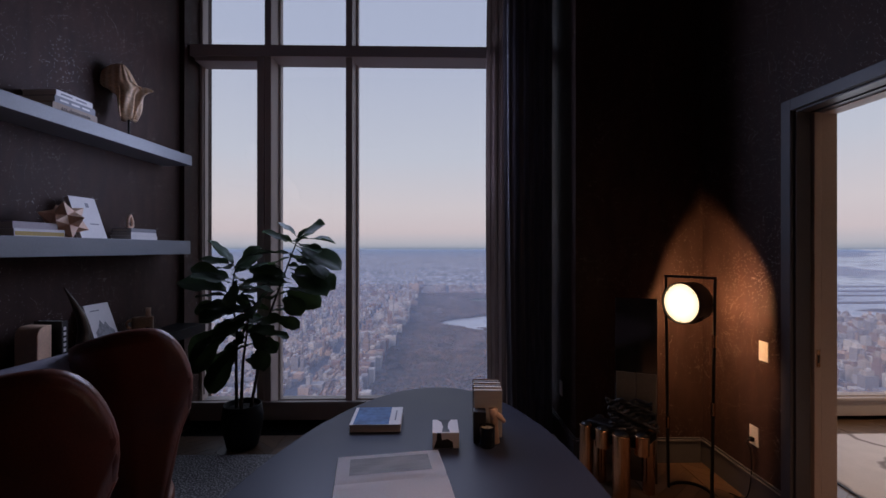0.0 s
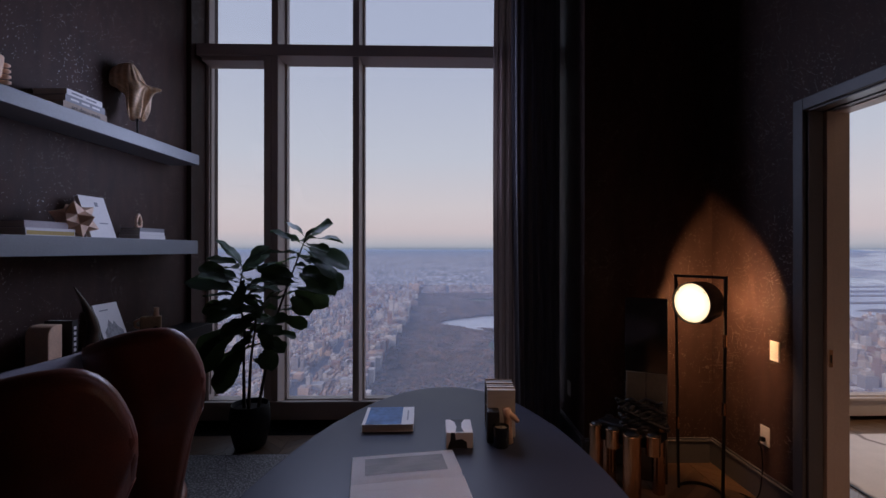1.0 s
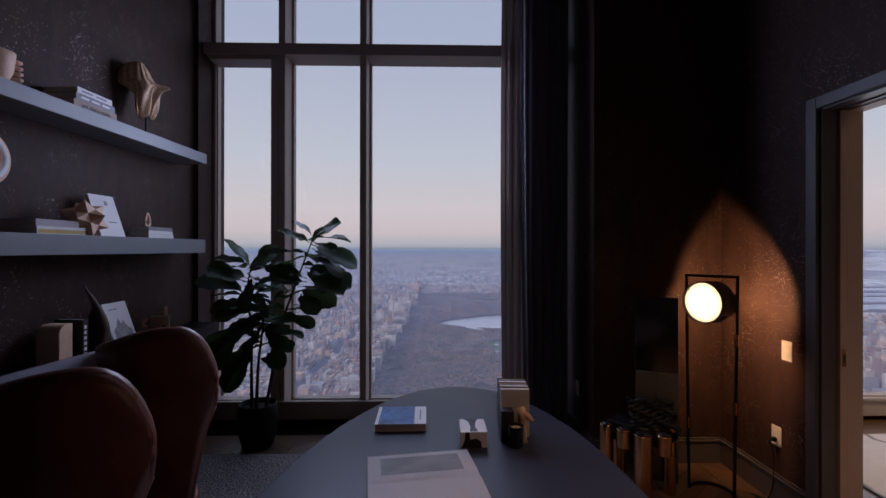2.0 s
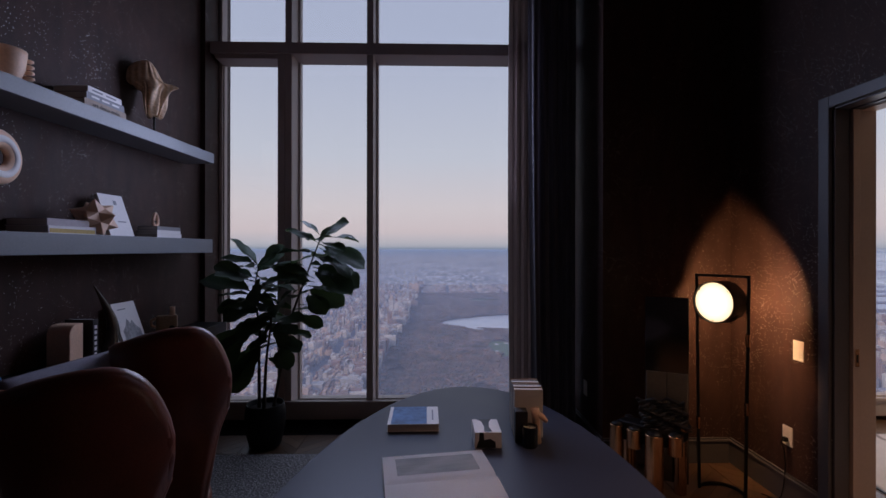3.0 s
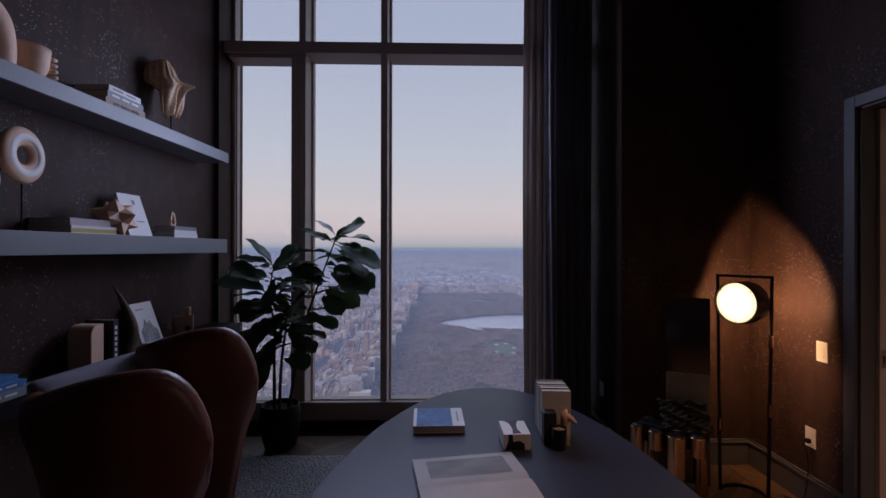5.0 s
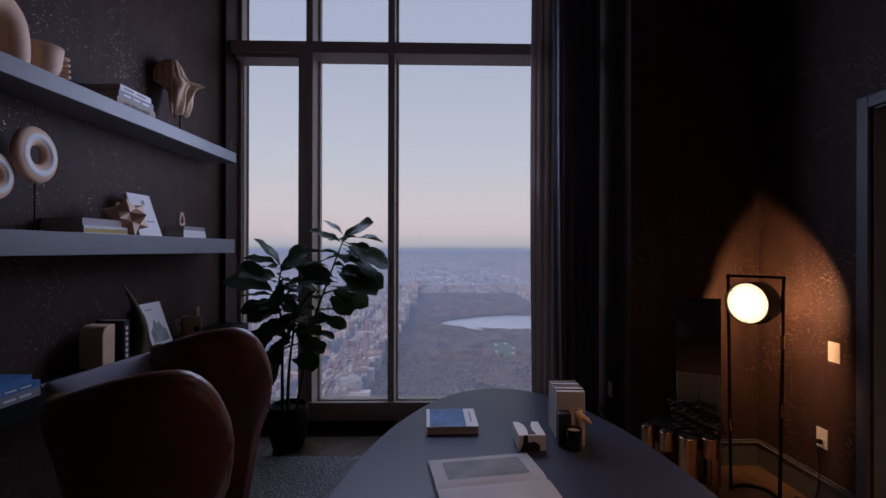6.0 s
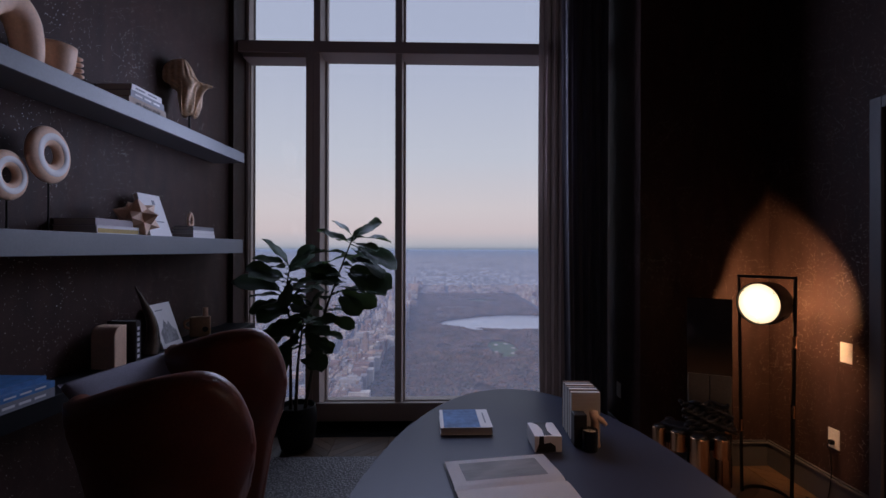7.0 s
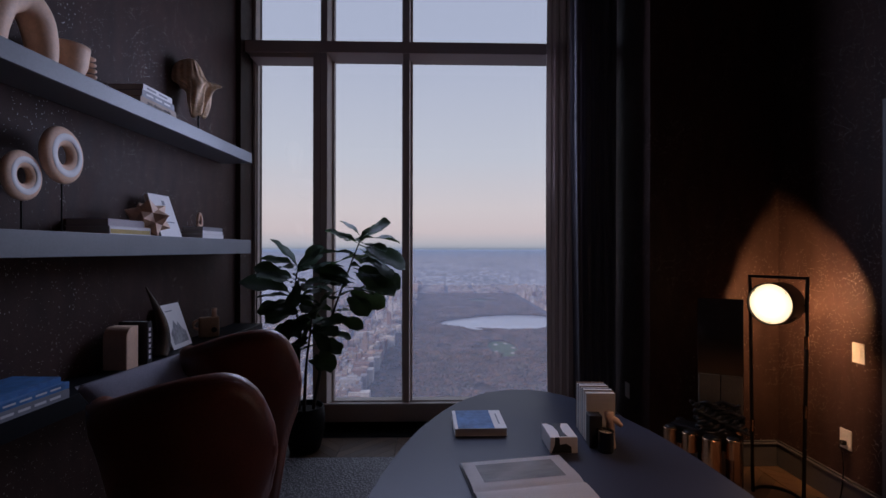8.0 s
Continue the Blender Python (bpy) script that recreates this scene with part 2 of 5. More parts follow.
def box(x0, y0, z0, x1, y1, z1, bevel=0.0, bm=None, seg=2):
    bm2 = bmesh.new()
    bmesh.ops.create_cube(bm2, size=1, matrix=Matrix.Translation(((x0 + x1) / 2, (y0 + y1) / 2, (z0 + z1) / 2)) @ Matrix.Diagonal((abs(x1 - x0), abs(y1 - y0), abs(z1 - z0), 1)))
    if bevel:
        bmesh.ops.bevel(bm2, geom=bm2.edges[:], offset=bevel, segments=seg, affect="EDGES", profile=0.5)
    if bm is None:
        return bm2
    tmp = bpy.data.meshes.new("tmp")
    bm2.to_mesh(tmp)
    bm2.free()
    bm.from_mesh(tmp)
    bpy.data.meshes.remove(tmp)
    return bm


def prism(outline, z0, z1, bevel=0.0, seg=3):
    bm = bmesh.new()
    vs = [bm.verts.new((x, y, z0)) for x, y in outline]
    f = bm.faces.new(vs)
    ret = bmesh.ops.extrude_face_region(bm, geom=[f])
    top = [v for v in ret["geom"] if isinstance(v, bmesh.types.BMVert)]
    for v in top:
        v.co.z = z1
    if bevel:
        es = [e for e in bm.edges if abs(e.verts[0].co.z - e.verts[1].co.z) < 1e-6]
        bmesh.ops.bevel(bm, geom=es, offset=bevel, segments=seg, affect="EDGES", profile=0.5)
    return bm


def lathe(profile, steps=32, cap=True, m=None):
    bm = bmesh.new()
    rings = []
    for r, z in profile:
        rings.append([bm.verts.new((r * math.cos(2 * math.pi * k / steps), r * math.sin(2 * math.pi * k / steps), z)) for k in range(steps)])
    for a, b in zip(rings, rings[1:]):
        for k in range(steps):
            bm.faces.new((a[k], a[(k + 1) % steps], b[(k + 1) % steps], b[k]))
    if cap:
        bm.faces.new(rings[0][::-1])
        bm.faces.new(rings[-1])
    if m is not None:
        bm.transform(m)
    return bm


def tube(points, radius, steps=10, taper=None):
    """A round bar through points; taper gives a radius for each point."""
    bm = bmesh.new()
    pts = [Vector(p) for p in points]
    rings = []
    for i, p in enumerate(pts):
        d = (pts[min(i + 1, len(pts) - 1)] - pts[max(i - 1, 0)]).normalized()
        q = d.to_track_quat("Z", "Y").to_matrix()
        r = taper[i] if taper else radius
        rings.append([bm.verts.new(p + q @ Vector((r * math.cos(2 * math.pi * k / steps), r * math.sin(2 * math.pi * k / steps), 0))) for k in range(steps)])
    for a, b in zip(rings, rings[1:]):
        for k in range(steps):
            bm.faces.new((a[k], a[(k + 1) % steps], b[(k + 1) % steps], b[k]))
    bm.faces.new(rings[0][::-1])
    bm.faces.new(rings[-1])
    return bm


def spline(points, n):
    """Catmull-Rom through points, n steps a stretch."""
    p = [Vector(q) for q in points]
    p = [2 * p[0] - p[1]] + p + [2 * p[-1] - p[-2]]
    out = []
    for i in range(1, len(p) - 2):
        for k in range(n):
            t = k / n
            out.append(0.5 * (2 * p[i] + (p[i + 1] - p[i - 1]) * t + (2 * p[i - 1] - 5 * p[i] + 4 * p[i + 1] - p[i + 2]) * t * t + (3 * p[i] - p[i - 1] - 3 * p[i + 1] + p[i + 2]) * t ** 3))
    out.append(p[-2])
    return out


def structure(name, bm, material, label, category, m=None, smooth=False):
    return tagged(part(name, bm, material, m=m, smooth=smooth), label, category, kind="structure")


# ---------------------------------------------------------------- the room
LEFT = pose(-2.33, 4.1, 0, 0, 0, -3)   # frame of the shelf wall: x out of the wall, y along it towards the window

floor = structure("floor", box(-3.2, -3.0, -0.25, 8.2, 4.6, -0.012), SUBFLOOR, "warm oak chevron floor under the study", "floor")
structure("wall_left", box(-0.2, -7.0, 0, 0, 0.25, TOP), WALLPAPER, "near-black grasscloth wall with mica flecks", "wall", LEFT)
structure("wall_rear", box(-3.0, -3.0, 0, 8.2, -2.8, TOP), WALLPAPER, "dark papered wall behind the desk", "wall")
# right wall with the doorway
wall_right = structure("wall_right", box(2.1, 2.53, 0, 2.334, 3.4, TOP), WALLPAPER, "dark papered wall beside the doorway", "wall")
structure("wall_right_head", box(2.1, 0.3, 2.463, 2.334, 2.53, TOP), WALLPAPER, "dark papered wall above the doorway", "wall")
structure("wall_right_near", box(2.1, -2.8, 0, 2.334, 0.3, TOP), WALLPAPER, "dark papered wall before the doorway", "wall")
structure("wall_pier", box(1.1, 3.4, 0, 2.9, 4.6, TOP), WALLPAPER, "dark papered pier between two windows", "wall")
structure("wall_sliver", box(-2.65, 4.1, 0, -2.288, 4.42, TOP), WALLPAPER, "dark papered window reveal", "wall")
structure("wall_corner", box(-2.9, 4.42, 0, -2.288, 4.6, TOP), WALLPAPER, "dark outer wall corner", "wall")
structure("ceiling", box(-3.2, -3.0, TOP, 8.2, 4.6, TOP + 0.2), CEIL, "dark painted ceiling", "ceiling")
# next room
structure("wall_next_end", box(8.0, -2.8, 0, 8.2, 4.6, TOP), JAMB, "pale wall of the next room", "wall")
structure("wall_next_rear", box(2.334, -2.8, 0, 8.0, -2.6, TOP), JAMB, "pale wall of the next room", "wall")


def window(name, x0, x1, mullions, casement):
    """A tall fixed window from x0 to x1, bronze frame, transom at 3.5 m."""
    w = thing(name, pose(0, 0, 0), "tall bronze-framed window above the city", "window", kind="structure")
    y0, y1, zs = 4.2, 4.46, 0.225
    part("sill_nose", box(x0, 4.168, zs - 0.030, x1, 4.212, zs - 0.004, 0.004), FRAME, w)
    part("window_sill", box(x0, 4.213, zs - 0.075, x1, 4.5, zs - 0.065), FRAME, w)
    part("apron", box(x0, 4.19, 0.045, x1, 4.212, zs - 0.031), FRAME, w)
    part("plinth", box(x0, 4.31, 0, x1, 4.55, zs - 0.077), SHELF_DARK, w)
    zs -= 0.064
    part("bottom_rail", box(x0, 4.40, zs, x1, 4.5, zs + 0.012, 0.003), FRAME, w)
    part("transom", box(x0, y0 + 0.01, 3.478, x1, y1, 3.575, 0.006), FRAME, w)
    part("transom_lip", box(x0, y0 - 0.02, 3.470, x1, y0 + 0.008, 3.577, 0.004), FRAME, w)
    for x in mullions:
        part("mullion", box(x - 0.031, y0 - 0.004, zs, x + 0.031, y1, TOP, 0.005), FRAME, w)
        part("glazing_bead", box(x - 0.052, 4.40, zs, x + 0.052, 4.475, TOP - 0.01, 0.004), FRAME, w)
    for x, s in ((x0, 1), (x1, -1)):
        part("side_jamb", box(x, 4.36, zs, x + s * 0.03, 4.47, TOP, 0.004), FRAME, w)
    xs = [x0, *mullions, x1]
    for a, b in zip(xs, xs[1:]):
        for z0, z1 in ((zs + 0.008, 3.49), (3.56, TOP)):
            g = part("pane", box(a + 0.02, 4.435, z0, b - 0.02, 4.447, z1), GLASS, w, "clear glass")
            g.visible_shadow = False
    if casement:
        a, b = x0 + 0.03, mullions[0] - 0.03
        f = part("casement", box(a - 0.005, 4.38, 0.23, a + 0.012, 4.42, 3.475, 0.003), FRAME, w, "narrow opening casement frame")
        part("stile", box(b - 0.069, 4.19, 0.23, b, 4.42, 3.475, 0.005), FRAME, f)
        part("top_rail", box(a, 4.215, 3.435, b, 4.42, 3.477, 0.004), FRAME, f)
        part("bottom_rail", box(a, 4.36, 0.162, b, 4.42, 0.178, 0.003), FRAME, f)
    return w


window("window_1", -2.288, 1.1, [-1.566, -0.803, 0.80], True)
window("window_2", 2.9, 8.0, [4.9, 6.4], False)
structure("wall_above_window", box(-2.9, 4.46, TOP - 0.02, 8.2, 4.62, TOP + 0.2), CEIL, "dark bulkhead over the windows", "wall")

# black slatted strip on the floor before the window
grille = thing("dark_floor_strip", pose(0, 0, 0), "black slatted strip along the floor under the window", "grille", kind="structure")
part("frame", box(-2.26, 3.95, -0.01, 1.1, 4.31, 0.001), SHELF_DARK, grille)
for k in range(8):
    part("slat", box(-2.25, 3.97 + 0.027 * k, 0.001, 1.09, 3.981 + 0.027 * k, 0.006), BLACK, grille)

# skirting, doorway trim
def skirting(name, length, m):
    s = thing(name, m, "dark painted skirting board with a stepped top", "baseboard", kind="structure")
    part("board", box(0, 0, 0, length, 0.018, 0.165, 0.002), TRIM, s)
    part("cap", box(0, 0, 0.165, length, 0.028, 0.180, 0.004), TRIM, s)
    part("bead", box(0, 0, 0.180, length, 0.014, 0.195, 0.004), TRIM, s)
    return s


skirting("baseboard", 0.972, pose(2.072, 3.399, 0, 0, 0, 180))
skirting("baseboard", 0.80, pose(2.099, 2.60, 0, 0, 0, 90))
skirting("baseboard", 0.80, pose(1.101, 3.4, 0, 0, 0, 90))
skirting("baseboard", 5.5, LEFT @ pose(0.001, 0, 0, 0, 0, -90))

door = thing("door_1", pose(0, 0, 0), "doorway with charcoal trim and an open pocket door", "doorway", kind="structure")
part("trim_upright", box(2.076, 2.53, 0, 2.099, 2.60, 2.53, 0.004), TRIM, door)
part("trim_head", box(2.076, 0.3, 2.462, 2.099, 2.53, 2.53, 0.004), TRIM, door)
part("jamb_lining", box(2.101, 2.515, 0, 2.185, 2.529, 2.45), TRIM, door)
part("pocket_stop", box(2.195, 2.500, 0, 2.235, 2.529, 2.45, 0.002), JAMB, door)
part("jamb", box(2.239, 2.505, 0, 2.334, 2.529, 2.45, 0.002), JAMB, door)
part("head_lining", box(2.101, 0.3, 2.452, 2.185, 2.515, 2.462), TRIM, door)
part("head_stop", box(2.195, 0.3, 2.446, 2.235, 2.50, 2.462), TRIM, door)
part("head_jamb", box(2.239, 0.3, 2.440, 2.334, 2.505, 2.462), JAMB, door)
pl = part("strike_plate", box(2.206, 2.4975, 0.975, 2.228, 2.4995, 1.075, 0.0005), BRASS, door, "brushed strike plate")
part("slot", box(2.2125, 2.4965, 1.0, 2.2215, 2.498, 1.045), BLACK, pl)
# ---------------------------------------------------------------- desk


def ellipse(xc, yc, a, bfar, bnear, n, steps, shear=0.0):
    pts = []
    for k in range(steps):
        t = 2 * math.pi * k / steps
        c, s = math.cos(t), math.sin(t)
        x = a * math.copysign(abs(c) ** (2 / n), c)
        y = (bfar if s > 0 else bnear) * math.copysign(abs(s) ** (2 / n), s)
        pts.append((xc + x + shear * (y - bfar), yc + y))
    return pts


desk = thing("desk", pose(0, 0, 0), "large oval desk with a blue-grey leather top", "desk")
part("desktop", prism(ellipse(0.016, 1.2, 0.773, 1.86, 1.35, 2.07, 120, 0.06), 0.655, 0.70, 0.008), DESK, desk, smooth=False)
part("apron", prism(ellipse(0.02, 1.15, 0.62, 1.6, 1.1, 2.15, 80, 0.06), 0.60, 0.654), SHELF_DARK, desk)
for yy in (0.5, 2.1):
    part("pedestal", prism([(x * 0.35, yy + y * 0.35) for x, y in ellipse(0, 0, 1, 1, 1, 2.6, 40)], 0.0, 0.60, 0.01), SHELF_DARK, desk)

# ---------------------------------------------------------------- swivel chairs


def shell_point(u, v, off, far_wing_drop):
    """u: -1..1 round the back from wing to wing, v: 0..1 from seat to rim; off: out of the shell."""
    # the wings flare towards the rim; the far one stops short of the front
    ang = u * (1.95 + 0.58 * v ** 1.3) if u > 0 else u * 1.8
    a = abs(u)
    ear = min(1.0, a / 0.64)
    top = 1.195 + 0.09 * ear * ear * (3 - 2 * ear) - 0.40 * (max(0.0, a - 0.66) / 0.34) ** 2.4
    if u < 0:
        top -= far_wing_drop * ear   # the wing on this side is lowered to fit the camera's view
    z = 0.40 + (top - 0.40) * v
    swell = max(0.0, min(1.0, (max(v, a) - 0.78) / 0.2))
    # the back narrows to the seat; the open wing keeps a fuller waist under its shoulder
    k = max(0.0, min(1.0, (z - 0.72) / 0.38))
    full = max(0.0, min(1.0, (u - 0.2) / 0.6))
    r = (1 - full) * (0.132 + 0.140 * min(1.0, (z - 0.40) / 0.72) ** 1.1) + full * (0.212 + 0.078 * k * k * (3 - 2 * k)) + off
    if off == 0.0:
        r += 0.008 * swell * swell * (3 - 2 * swell)
    return Vector((r * math.sin(ang), -r * math.cos(ang), z))


def wing_chair(m, far_wing_drop):
    ch = thing("wing_chair", m, "oxblood leather swivel chair with a wrapped wing back", "chair", "chairs beside the desk")
    nu, nv = 40, 18
    bm = bmesh.new()
    outer = [[bm.verts.new(shell_point(-1 + 2 * i / nu, j / nv, 0.0, far_wing_drop)) for i in range(nu + 1)] for j in range(nv + 1)]
    inner = [[bm.verts.new(shell_point(-1 + 2 * i / nu, 0.02 + 0.98 * j / nv, -0.06, far_wing_drop)) for i in range(nu + 1)] for j in range(nv + 1)]
    for g, flip in ((outer, False), (inner, True)):
        for j in range(nv):
            for i in range(nu):
                q = (g[j][i], g[j][i + 1], g[j + 1][i + 1], g[j + 1][i])
                bm.faces.new(q[::-1] if flip else q)
    for i in range(nu):
        bm.faces.new((outer[nv][i], outer[nv][i + 1], inner[nv][i + 1], inner[nv][i]))
        bm.faces.new((outer[0][i + 1], outer[0][i], inner[0][i], inner[0][i + 1]))
    for j in range(nv):
        bm.faces.new((outer[j][0], outer[j + 1][0], inner[j + 1][0], inner[j][0]))
        bm.faces.new((outer[j + 1][nu], outer[j][nu], inner[j][nu], inner[j + 1][nu]))
    part("back_shell", bm, LEATHER, ch, smooth=True)
    rim = [shell_point(-1 + 2 * i / 60, 0.975, -0.03, far_wing_drop) for i in range(61)]
    part("rim_roll", tube(rim, 0.037, 16), LEATHER, ch, "padded leather rim", smooth=True)
    for s in (-1, 1):
        side = [shell_point(s, j / 12, -0.03, far_wing_drop) for j in range(13)]
        part("side_roll", tube(side, 0.037, 16), LEATHER, ch, smooth=True)
    cush = prism([(x, y + 0.02) for x, y in ellipse(0, 0, 0.165, 0.12, 0.16, 2.6, 40)], 0.36, 0.46, 0.045, 5)
    part("seat_cushion", cush, LEATHER, ch, smooth=True)
    part("seat_pan", prism(ellipse(0, 0, 0.15, 0.12, 0.14, 2.4, 36), 0.325, 0.359, 0.01), BLACK, ch)
    part("gas_column", lathe([(0.035, 0.07), (0.035, 0.2), (0.025, 0.201), (0.025, 0.326)], 16), BLACK, ch)
    for k in range(5):
        a = 2 * math.pi * k / 5 + 0.3
        leg = part("foot", tube([(0.03 * math.cos(a), 0.03 * math.sin(a), 0.10), (0.18 * math.cos(a), 0.18 * math.sin(a), 0.085), (0.32 * math.cos(a), 0.32 * math.sin(a), 0.062)], 0.02, 8, [0.026, 0.022, 0.016]), BLACK, ch)
        part("caster", lathe([(0.012, -0.012), (0.027, -0.011), (0.027, 0.011), (0.012, 0.012)], 14, True, pose(0.31 * math.cos(a), 0.31 * math.sin(a), 0.0275, 90, 0, math.degrees(a) + 90)), BLACK, leg)
    return ch


far_chair = wing_chair(pose(-1.445, 2.22, 0, 0, 0, -60), 0.20)
wing_chair(pose(-1.322, 1.53, 0, 0, 0, -58), 0.22)


def sheen_pad(a, b, down, thick):
    """An added leather panel for the sky sheen, between the top corners a and b, hanging along down."""
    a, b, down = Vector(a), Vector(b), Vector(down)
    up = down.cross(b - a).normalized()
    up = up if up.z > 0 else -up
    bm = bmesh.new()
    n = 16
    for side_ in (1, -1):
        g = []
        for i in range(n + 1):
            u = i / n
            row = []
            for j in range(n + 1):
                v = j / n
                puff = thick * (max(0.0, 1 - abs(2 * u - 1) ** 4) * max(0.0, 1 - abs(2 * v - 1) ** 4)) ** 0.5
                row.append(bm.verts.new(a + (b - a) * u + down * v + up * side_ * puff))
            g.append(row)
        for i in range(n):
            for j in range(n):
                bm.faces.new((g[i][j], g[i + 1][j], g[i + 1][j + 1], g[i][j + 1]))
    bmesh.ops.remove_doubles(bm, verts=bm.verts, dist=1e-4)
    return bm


# Sky sheen on the chair, painted as a pale pad placed to fit the view.
pad = sheen_pad((-1.71, 2.15, 1.17), (-1.91, 1.78, 1.125), (0.25, -0.11, -0.16), 0.026)
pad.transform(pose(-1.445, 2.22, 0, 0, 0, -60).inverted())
part("sheen_pad", pad, SHEEN_LEATHER, far_chair, "grey-violet pad added for the sky sheen on the leather", smooth=True)

# ---------------------------------------------------------------- rug
rug = tagged(part("rug", box(-2.05, 0.2, -0.0, 0.9, 3.565, 0.014, 0.005), RUG), "pale grey looped wool rug under the chairs", "rug")

# ---------------------------------------------------------------- floor lamp
lamp = thing("floor_lamp", pose(1.719, 2.934, 0, 0, 0, -52), "black frame floor lamp with a lit round drum", "lamp")
hw, hz = 0.155, 1.478
for s in (-1, 1):
    foot = s * (hw - 0.018)
    post = tube([(foot, 0, 0.0), (s * hw, 0, hz - 0.01)], 0.0105, 4)
    bp = part("post", post, BLACK, lamp)
    for z in (0.62, 1.06) if s > 0 else (0.45,):
        part("sleeve", tube([(foot + (s * hw - foot) * z / hz, 0, z - 0.04), (foot + (s * hw - foot) * z / hz, 0, z + 0.04)], 0.013, 10), BRASS, bp, "brass sleeve joint")
    part("pivot", lathe([(0.006, 0), (0.006, 0.03)], 10, True, pose(s * hw, 0, 1.295, 0, -90 * s, 0)), BLACK, lamp)
part("top_bar", box(-hw - 0.009, -0.009, hz - 0.018, hw + 0.009, 0.009, hz, 0.002), BLACK, lamp)
base = [(hw * math.cos(a), 0.0 + 0.16 * math.sin(a) + 0.0, 0.012) for a in [math.pi * k / 20 for k in range(21)]]
part("base_hoop", tube([(p[0] * 0.88, p[1], p[2]) for p in base], 0.011, 8), BLACK, lamp)
axis = pose(0, 0, 0, 0, 0, -13) @ pose(0, -0.06, 1.297, 90, 0, 0)
drum_bm = lathe([(0.131, -0.105), (0.137, -0.105), (0.138, 0.0), (0.137, 0.036), (0.131, 0.036), (0.129, 0.016), (0.0, 0.016), (0.0, 0.012), (0.130, 0.012), (0.131, -0.105)], 48, False, axis)
# Unseen rear rim cut back at the bottom to let light reach the floor.
for v in drum_bm.verts:
    if v.co.y > 0.02:
        v.co.y -= 0.075 * min(1.0, max(0.0, (1.33 - v.co.z) / 0.12))
drum = part("drum", drum_bm, BLACK, lamp, "dark metal drum shade, rear rim slanted to shape its light")
GLOW = glow_mat("lit_opal_glass", (1.0, 0.73, 0.43), 2.0)
# the opal glass is brightest over the bulb and falls off to a yellow rim
gn, gl_ = GLOW.node_tree.nodes, GLOW.node_tree.links
g_tc, g_off, g_len, g_fall = (gn.new(k) for k in ("ShaderNodeTexCoord", "ShaderNodeVectorMath", "ShaderNodeVectorMath", "ShaderNodeMapRange"))
g_off.operation, g_len.operation = "SUBTRACT", "LENGTH"
g_off.inputs[1].default_value = (axis @ Vector((0, 0, 0.03)))[:]
g_fall.inputs["From Min"].default_value, g_fall.inputs["From Max"].default_value = 0.02, 0.13
g_fall.inputs["To Min"].default_value, g_fall.inputs["To Max"].default_value = 3.6, 1.3
gl_.new(g_tc.outputs["Object"], g_off.inputs[0])
gl_.new(g_off.outputs[0], g_len.inputs[0])
gl_.new(g_len.outputs["Value"], g_fall.inputs["Value"])
gl_.new(g_fall.outputs[0], gn["Principled BSDF"].inputs["Emission Strength"])
part("diffuser", lathe([(0.0, 0.030), (0.08, 0.030), (0.12, 0.027), (0.1285, 0.020)], 48, False, axis), GLOW, drum, "glowing opal disc")
for a in (40, 140, 270):
    part("rivet", lathe([(0.004, 0.030), (0.004, 0.034), (0.001, 0.036)], 8, True, axis @ pose(0.119 * math.cos(radians(a)), 0.119 * math.sin(radians(a)), 0)), BLACK, drum)
part("power_cord", tube(spline([(0.155, 0, 0.02), (0.26, 0.1, 0.006), (0.2, 0.2, 0.006), (0.3, 0.22, 0.006), (0.24, 0.08, 0.012), (0.36, 0.06, 0.006), (0.42, 0.22, 0.01)], 8), 0.004, 6), BLACK, lamp, "black cord coiled on the floor")


# ---------------------------------------------------------------- switch and sockets
def plate(name, m, label, socket):
    p = thing(name, m, label, "wall socket" if socket else "light switch")
    part("cover", box(-0.040, -0.006, -0.063, 0.040, -0.0005, 0.063, 0.002), PLATE, p)
    if socket:
        for z in (-0.022, 0.022):
            part("receptacle", box(-0.017, -0.008, z - 0.015, 0.017, -0.006, z + 0.015, 0.0009), PLATE, p)
    else:
        part("rocker", box(-0.017, -0.009, -0.034, 0.017, -0.006, 0.034, 0.001), PLATE, p)
    return p


plate("light_switch", pose(2.1, 2.763, 1.006, 0, 0, -90), "ivory switch plate on the dark papered wall", False)
outlet = plate("wall_socket", pose(2.1, 2.847, 0.436, 0, 0, -90), "ivory socket plate with a black plug", True)
plug = part("plug", box(-0.014, -0.035, -0.036, 0.014, -0.008, -0.008, 0.004), BLACK, outlet)
part("flex", tube(spline([(0, -0.03, -0.022), (0.022, -0.055, -0.015), (0.012, -0.06, -0.04), (0.004, -0.03, -0.09), (0.0, -0.022, -0.25), (-0.01, -0.05, -0.41), (-0.10, -0.10, -0.43)], 6), 0.0035, 6), BLACK, plug)
plate("wall_socket", pose(1.1, 3.78, 0.46, 0, 0, -90), "grey socket plate low on the dark pier", True)

# ---------------------------------------------------------------- sculptural chair in the corner
side = thing("sculptural_chair", pose(1.27, 2.94, 0), "copper pipe chair with black ruched seat and mirror back", "chair")
part("backrest", box(-0.135, -0.012, 0.05, 0.135, 0.012, 1.315, 0.003), BLACK_GLOSS, side, "tall polished black back panel", m=pose(0.137, 0.105, 0, 0, 0, -24))
# Pale reflection in the polished back, built as two olive-grey patches.
REFLECTED_OLIVE = mat("olive_grey_reflection", (0.20, 0.175, 0.135), 0.45, var=0.15, scale=8, bump=0.1)
